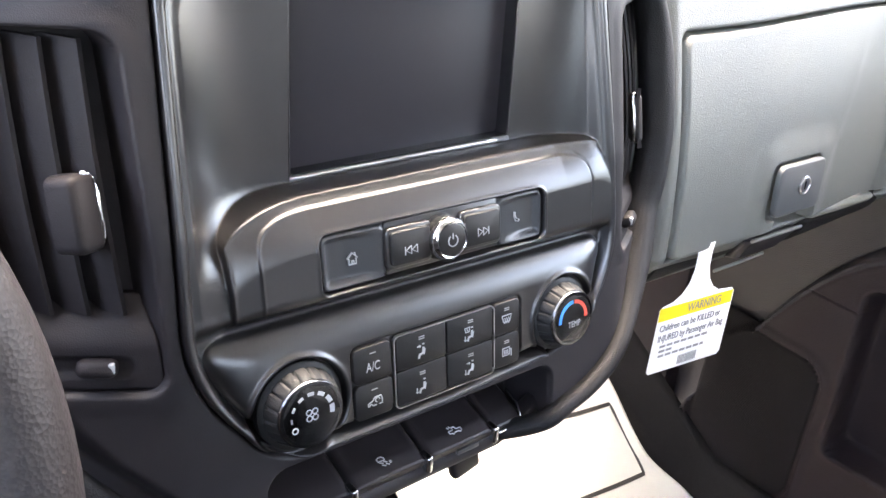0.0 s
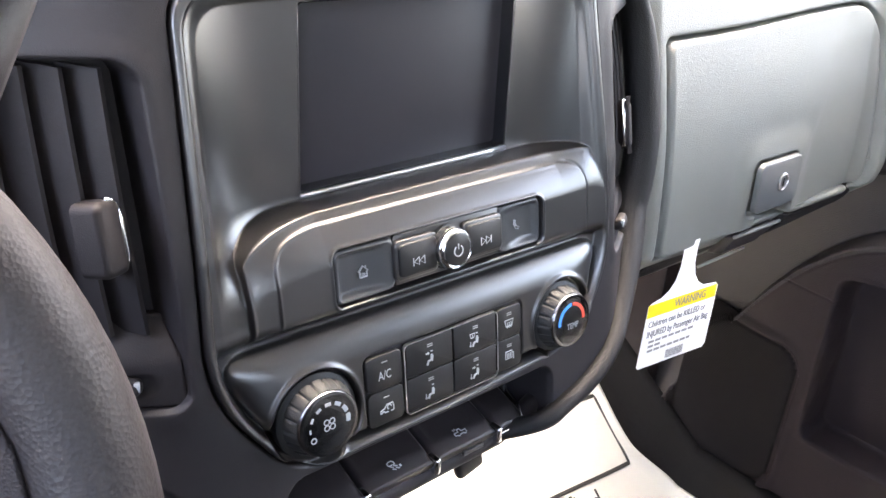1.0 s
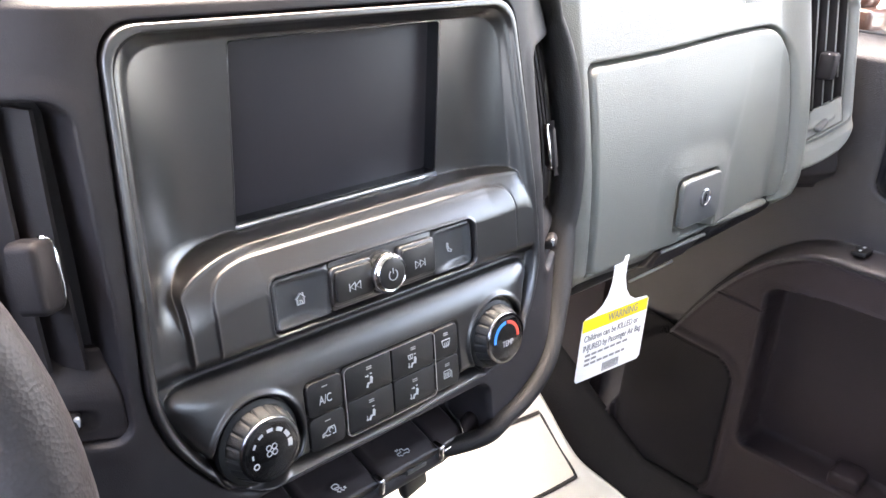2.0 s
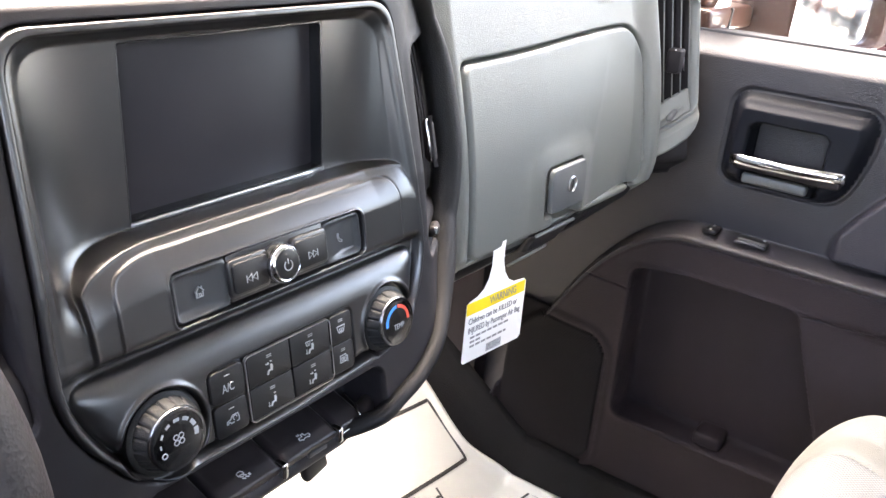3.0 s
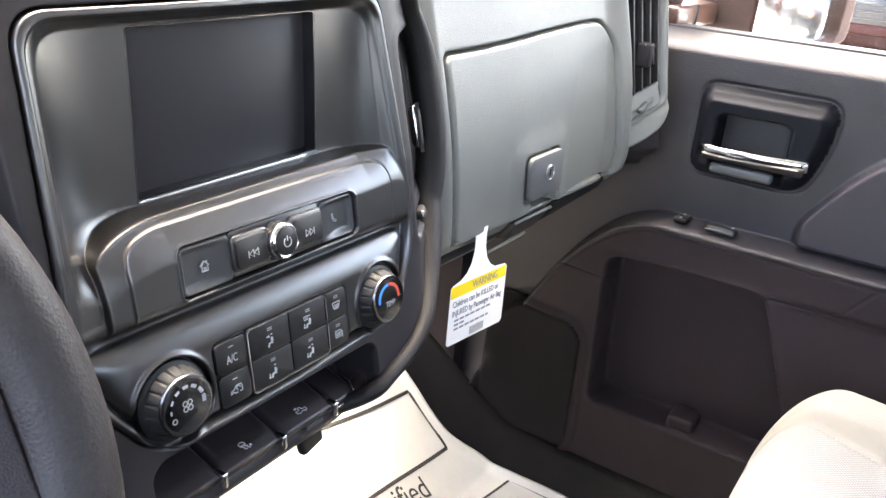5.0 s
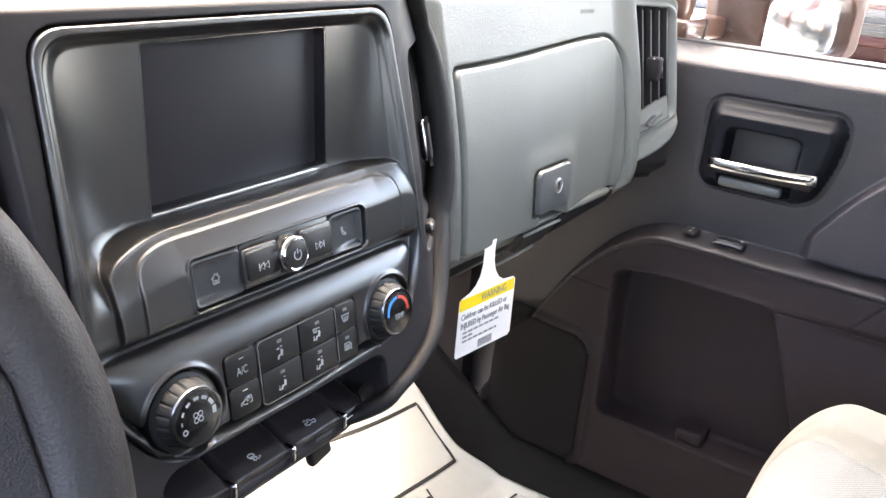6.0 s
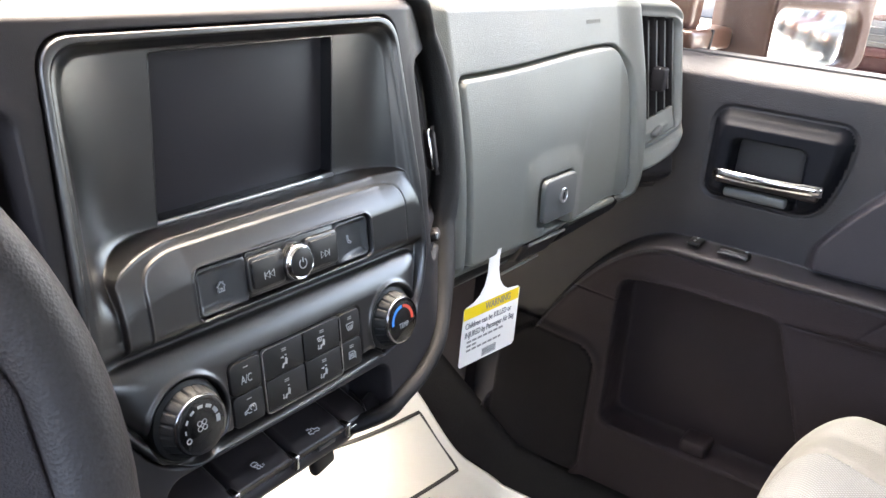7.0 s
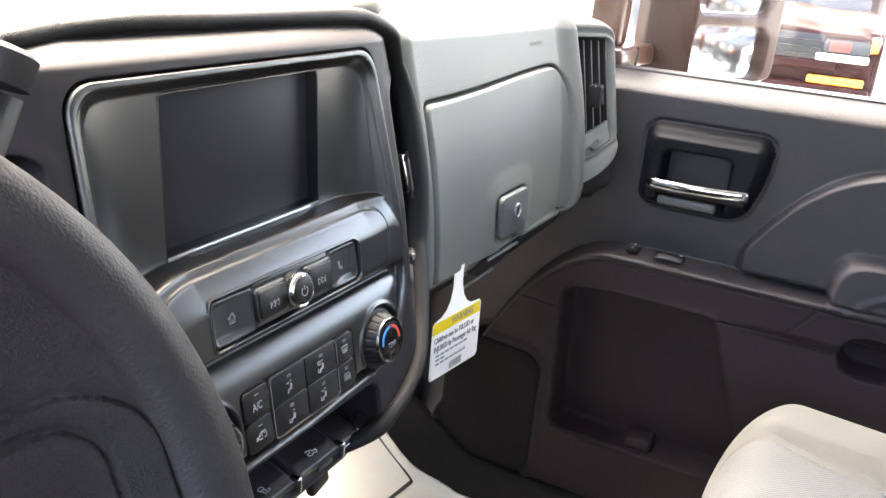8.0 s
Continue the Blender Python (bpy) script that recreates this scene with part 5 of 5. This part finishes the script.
# ---------------------------------------------------------------- cab shell
def build_cab():
    def slab(name, center, size, mat, label, r=0.01):
        return link(name, rbox(name, center, size, r, mat, 2), None, label, category=name.split("_")[0], kind="structure")
    slab("wall_front", (0, 0.80, 0.62), (1.66, 0.04, 0.84), CARPET, "dark firewall lining behind the dashboard")
    slab("wall_rear", (0, -2.15, 0.62), (1.76, 0.05, 1.06), DOORM, "charcoal rear cab wall trim below the back window")
    slab("ceiling", (0, -1.055, 1.445), (1.80, 2.23, 0.04), LINER, "light grey cab headliner")
    for s in (-1, 1):
        link("pillar_front", tube("pillar_front", [(s * 0.86, 0.74, 1.00), (s * 0.835, 0.32, 1.22), (s * 0.81, 0.06, 1.43)], 0.05, 0.055, LINER, 12), None, "grey windshield pillar trim", category="pillar", kind="structure")
        slab("wall_quarter", (s * 0.86, -1.60, 0.77), (0.07, 1.12, 1.32), DOORM, "charcoal quarter trim behind the doors", 0.03)
    for s in (-1, 1):
        slab("wall_kick", (s * 0.850, 0.590, 0.55), (0.07, 0.51, 0.98), LOWER, "dark kick panel beside the footwell")
    slab("wall_driver", (-0.87, -0.45, 0.515), (0.10, 1.50, 0.81), DOORM, "charcoal trim wall on the driver side", 0.03)
    slab("sill_driver", (-0.83, -0.35, 0.12), (0.12, 1.5, 0.14), KEY, "dark door sill on the driver side", 0.02)
    bm = bmesh.new()
    q = [bm.verts.new(v) for v in ((-0.80, 0.70, 1.05), (0.80, 0.70, 1.05), (0.76, 0.065, 1.43), (-0.76, 0.065, 1.43))]
    q2 = [bm.verts.new(v.co + Vector((0, 0.004, 0.003))) for v in q]
    bm.faces.new(q)
    bm.faces.new(q2[::-1])
    for i in range(4):
        bm.faces.new((q[i], q2[i], q2[(i + 1) % 4], q[(i + 1) % 4]))
    w = link("windshield", from_bm("windshield", bm, CLEAR, True), None, "clear laminated windshield glass", category="windshield", kind="structure")
    w.visible_shadow = False


build_cab()


# ---------------------------------------------------------------- outside
GROUND = -0.62


def build_mirror():
    m0 = Matrix.Translation((1.12, -0.06, 1.0)) @ Matrix.Rotation(radians(-28), 4, "Z") @ Matrix.Rotation(radians(90), 4, "X")
    mir = thing("side_mirror", (1.10, -0.02, 0.88), "bronze painted towing mirror with two stacked glasses", "side mirror")
    # a deep shell, hollow towards the driver
    U, V = lerp_grid(-0.084, 0.190, 120, -0.097, 0.270, 130)
    d = rrect(U, V, 0.053, 0.0865, 0.134, 0.180, 0.034)
    H = 0.016 * smooth(0.0, -0.010, d) - 0.085 * smooth(-0.012, 0.006, d)
    low = rrect(U, V, 0.041, -0.032, 0.106, 0.049, 0.026)
    high = rrect(U, V, 0.041, 0.140, 0.106, 0.105, 0.026)
    H = H - 0.020 * smooth(0.004, -0.006, np.minimum(low, high))
    pts = np.array([[list(m0 @ Vector((U[r, c], V[r, c], H[r, c]))) for c in range(120)] for r in range(130)])
    off = m0.to_3x3() @ Vector((0, 0, -0.03))
    part("housing", sheet("housing", pts, SHELL, tuple(off)), mir, "bronze painted housing")
    for v0, hv, lab in ((-0.032, 0.050, "lower convex mirror glass"), (0.140, 0.106, "upper mirror glass")):
        U, V = lerp_grid(-0.110, 0.110, 40, -hv, hv, 30)
        H = 0.002 - (U ** 2 + V ** 2) / 5.0
        pts = np.array([[list(m0 @ Vector((0.041 + U[r, c], v0 + V[r, c], H[r, c]))) for c in range(40)] for r in range(30)])
        part("glass", sheet("glass", pts, MIRROR, tuple(off * 0.1)), mir, lab)
    part("lip", tube("lip", [m0 @ Vector(p) for p in ((-0.05, -0.089, 0.014), (0.10, -0.089, 0.014), (0.145, -0.086, 0.012), (0.172, -0.070, 0.008), (0.181, -0.04, 0.004))], 0.0035, 0.0035, STEEL, 8), mir, "pale lower lip")
    # arms, foot and link wear the lighter bronze that stands for sun
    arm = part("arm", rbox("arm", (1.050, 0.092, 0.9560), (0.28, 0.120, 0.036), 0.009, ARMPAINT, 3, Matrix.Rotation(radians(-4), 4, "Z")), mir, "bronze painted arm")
    part("joint", rbox("joint", (0.985, 0.0370, 0.9555), (0.004, 0.006, 0.0375), 0.001, RUBBER, 1, Matrix.Rotation(radians(14), 4, "Y")), arm, "dark seam across the arm")
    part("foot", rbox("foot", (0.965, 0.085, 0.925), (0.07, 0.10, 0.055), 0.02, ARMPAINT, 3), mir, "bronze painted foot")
    part("bracket", rbox("bracket", (0.958, 0.085, 1.045), (0.055, 0.060, 0.150), 0.014, ARMPAINT, 3, Matrix.Rotation(radians(5), 4, "Y")), mir, "bronze upright link above the arm, its paint lightened for sun")
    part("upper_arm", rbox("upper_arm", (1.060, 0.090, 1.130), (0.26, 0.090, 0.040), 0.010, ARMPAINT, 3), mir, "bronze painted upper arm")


def build_truck():
    """A tall pickup, nose towards the cab, at its right place on the lot."""
    x0, yc = 8.9, 0.69
    car = thing("pickup_truck", (x0 + 2.8, yc, GROUND), "dark red pickup truck with amber lamps parked facing the cab", "car", "parked cars")
    V, U = lerp_grid(-1.02, 1.02, 50, 0, 1, 50)
    edge = np.abs(V) / 1.02
    Z = 0.80 - 0.10 * smooth(0.75, 1.0, edge) + 0.02 * np.cos(V * 5) + 0.12 * U - 0.10 * smooth(0.10, 0.0, U)
    part("hood", sheet("hood", np.stack([x0 - 0.06 + 1.5 * U, yc - V, Z], -1), DKRED, (0, 0, -0.10)), car, "dark red hood")
    def box(pname, x, y, z, s, r, mat, lab="", parent=None):
        return part(pname, rbox(pname, (x0 + x, yc + y, z), s, r, mat, 2), parent or car, lab)
    box("front_panel", 0.10, 0, 0.42, (0.20, 1.98, 0.62), 0.05, DKRED, "dark red front panel")
    g = box("grille", -0.02, 0, 0.50, (0.10, 1.00, 0.34), 0.03, KEY, "black grille")
    for z in (0.60, 0.53, 0.46):
        box("grille_bar", -0.075, 0, z, (0.02, 0.94, 0.012), 0.004, GLOSS, "", g)
    box("grille_band", -0.06, 0, 0.36, (0.08, 1.30, 0.10), 0.03, DKRED, "red band across the grille")
    for s in (-1, 1):
        h = box("headlamp", -0.01, s * 0.70, 0.56, (0.12, 0.44, 0.15), 0.03, GREYP, "clear headlamp")
        box("lens", -0.075, s * 0.64, 0.56, (0.02, 0.20, 0.10), 0.03, TAILRED, "reddish reflector", h)
        box("corner_lamp", -0.005, s * 0.955, 0.60, (0.12, 0.09, 0.16), 0.02, AMBER, "amber corner lamp")
        box("chrome_strip", -0.05, s * 0.68, 0.445, (0.10, 0.50, 0.075), 0.02, WHITE, "bright strip under the headlamp")
        box("turn_lamp", -0.04, s * 0.66, 0.215, (0.10, 0.54, 0.085), 0.02, AMBER, "long amber turn lamp")
        box("fender", 0.75, s * 0.98, 0.30, (1.45, 0.10, 0.80), 0.05, DKRED, "dark red fender")
        for x in (0.85, 4.6):
            t = part("wheel", lathe("wheel", [(0.24, -0.13), (0.41, -0.11), (0.41, 0.11), (0.24, 0.13)], Matrix.Translation((x0 + x, yc + s * 0.90, GROUND + 0.41)) @ Matrix.Rotation(radians(90), 4, "X"), RUBBER, 28), car, "black tyre")
            part("rim", lathe("rim", [(0.25, -0.135), (0.25, 0.135), (0.1, 0.12)], Matrix.Translation((x0 + x, yc + s * 0.90, GROUND + 0.41)) @ Matrix.Rotation(radians(90), 4, "X"), STEEL, 20), t, "alloy rim")
        box("side_window", 2.55, s * 0.90, 1.10, (1.5, 0.04, 0.40), 0.03, GLOSS, "dark side window")
    box("bumper", -0.04, 0, 0.07, (0.20, 2.0, 0.20), 0.05, DKRED, "dark red front bumper")
    box("cab", 2.6, 0, 0.65, (2.5, 1.85, 1.40), 0.18, DKRED, "dark red cab")
    ws = rbox("windshield", (0, 0, 0), (0.03, 1.60, 0.66), 0.01, GLOSS, 2)
    ws.transform(Matrix.Translation((x0 + 1.42, yc, 1.12)) @ Matrix.Rotation(radians(38), 4, "Y"))
    part("windshield", ws, car, "dark windshield")
    box("load_bed", 4.7, 0, 0.35, (1.9, 1.95, 0.85), 0.05, DKRED, "dark red load bed")


def build_car(name, x, y, turn, paint, label):
    car = thing(name, (x, y, GROUND), label, "car", "parked cars")
    M = Matrix.Translation((x, y, GROUND)) @ Matrix.Rotation(radians(turn), 4, "Z")
    L, W = 4.6, 1.8
    z0, zb, zr = 0.25, 0.95, 1.48
    U, V = lerp_grid(-L / 2, L / 2, 60, -1, 1, 25)
    hood = zb - 0.10 * smooth(L * 0.2, L * 0.5, U)
    cabin = smooth(-L * 0.44, -L * 0.26, U) * smooth(L * 0.26, L * 0.12, U)
    wid = W / 2 * (1 - 0.05 * smooth(L * 0.42, L * 0.5, np.abs(U)))
    Yb = wid * np.sign(V) * np.clip(np.abs(V) * 1.6, 0, 1) ** 0.8 * (1 - 0.22 * cabin * smooth(0.6, 0.0, np.abs(V)))
    side = np.clip((1 - np.abs(V)) / 0.42, 0, 1)
    Z = z0 + (hood - z0) * smooth(0.0, 1.0, side) + cabin * (zr - hood) * smooth(0.72, 0.38, np.abs(V))
    P = np.stack([U, Yb, Z], -1)
    P = np.array([[list(M @ Vector(p)) for p in row] for row in P])
    part("body", sheet("body", P, paint, (0, 0, -0.12)), car)
    def box(pname, c, s, r, mat, lab=""):
        me = rbox(pname, (0, 0, 0), s, r, mat, 2)
        me.transform(M @ Matrix.Translation(c))
        return part(pname, me, car, lab)
    for sx in (-1, 1):
        for sy in (-1, 1):
            r = 0.32
            me = lathe("tyre", [(r * 0.6, -0.11), (r, -0.10), (r, 0.10), (r * 0.6, 0.11)], M @ Matrix.Translation((sx * L * 0.31, sy * (W / 2 - 0.1), r)) @ Matrix.Rotation(radians(90), 4, "X"), RUBBER, 24)
            t = part("wheel", me, car, "black tyre")
            part("rim", lathe("rim", [(r * 0.62, -0.115), (r * 0.62, 0.115), (r * 0.2, 0.10)], M @ Matrix.Translation((sx * L * 0.31, sy * (W / 2 - 0.1), r)) @ Matrix.Rotation(radians(90), 4, "X"), STEEL, 18), t, "alloy rim")
        box("lamp", (L / 2 - 0.05, sx * (W / 2 - 0.30), zb - 0.22), (0.14, 0.34, 0.15), 0.03, MARK, "clear headlamp")
        box("turn_lamp", (L / 2 - 0.04, sx * (W / 2 - 0.12), zb - 0.24), (0.13, 0.10, 0.13), 0.02, AMBER, "amber turn lamp")
        box("side_window", (-L * 0.05, sx * (W / 2 * 0.80), (zb + zr) / 2 + 0.02), (L * 0.30, 0.05, (zr - zb) * 0.55), 0.02, GLOSS, "dark side window")
    box("grille", (L / 2 - 0.02, 0, zb - 0.25), (0.10, W * 0.5, 0.26), 0.03, KEY, "dark grille")
    box("bumper", (L / 2 - 0.02, 0, z0 + 0.14), (0.16, W * 0.96, 0.22), 0.05, paint, "front bumper")
    ws = rbox("windshield", (0, 0, 0), (0.03, W * 0.66, (zr - zb) * 1.05), 0.01, GLOSS, 2)
    ws.transform(M @ Matrix.Translation((L * 0.19, 0, (zb + zr) / 2)) @ Matrix.Rotation(radians(-42), 4, "Y"))
    part("windshield", ws, car, "dark windshield")


def build_outside():
    bm = bmesh.new()
    bmesh.ops.create_grid(bm, x_segments=2, y_segments=2, size=1500)
    bmesh.ops.translate(bm, vec=(0, 0, GROUND), verts=bm.verts)
    link("ground", from_bm("ground", bm, ASPHALT, True), None, "pale sunlit asphalt of a parking lot", category="ground", kind="structure")
    build_mirror()
    build_truck()
    build_car("parked_car", 11.4, 3.4, 180, GREYP, "grey car parked on the sunlit lot")
    row = ((WHITE, "white"), (BLUEP, "dark blue"), (GREYP, "grey"), (DKRED, "dark red"), (BLUEP, "dark blue"), (WHITE, "white"), (GREYP, "grey"), (BLUEP, "dark blue"))
    for i, (p, c) in enumerate(row):
        build_car("parked_car", 8.8 + 0.32 * i, -9.0 - 3.1 * i, 184, p, c + " car in a row on the sunlit lot")


build_outside()
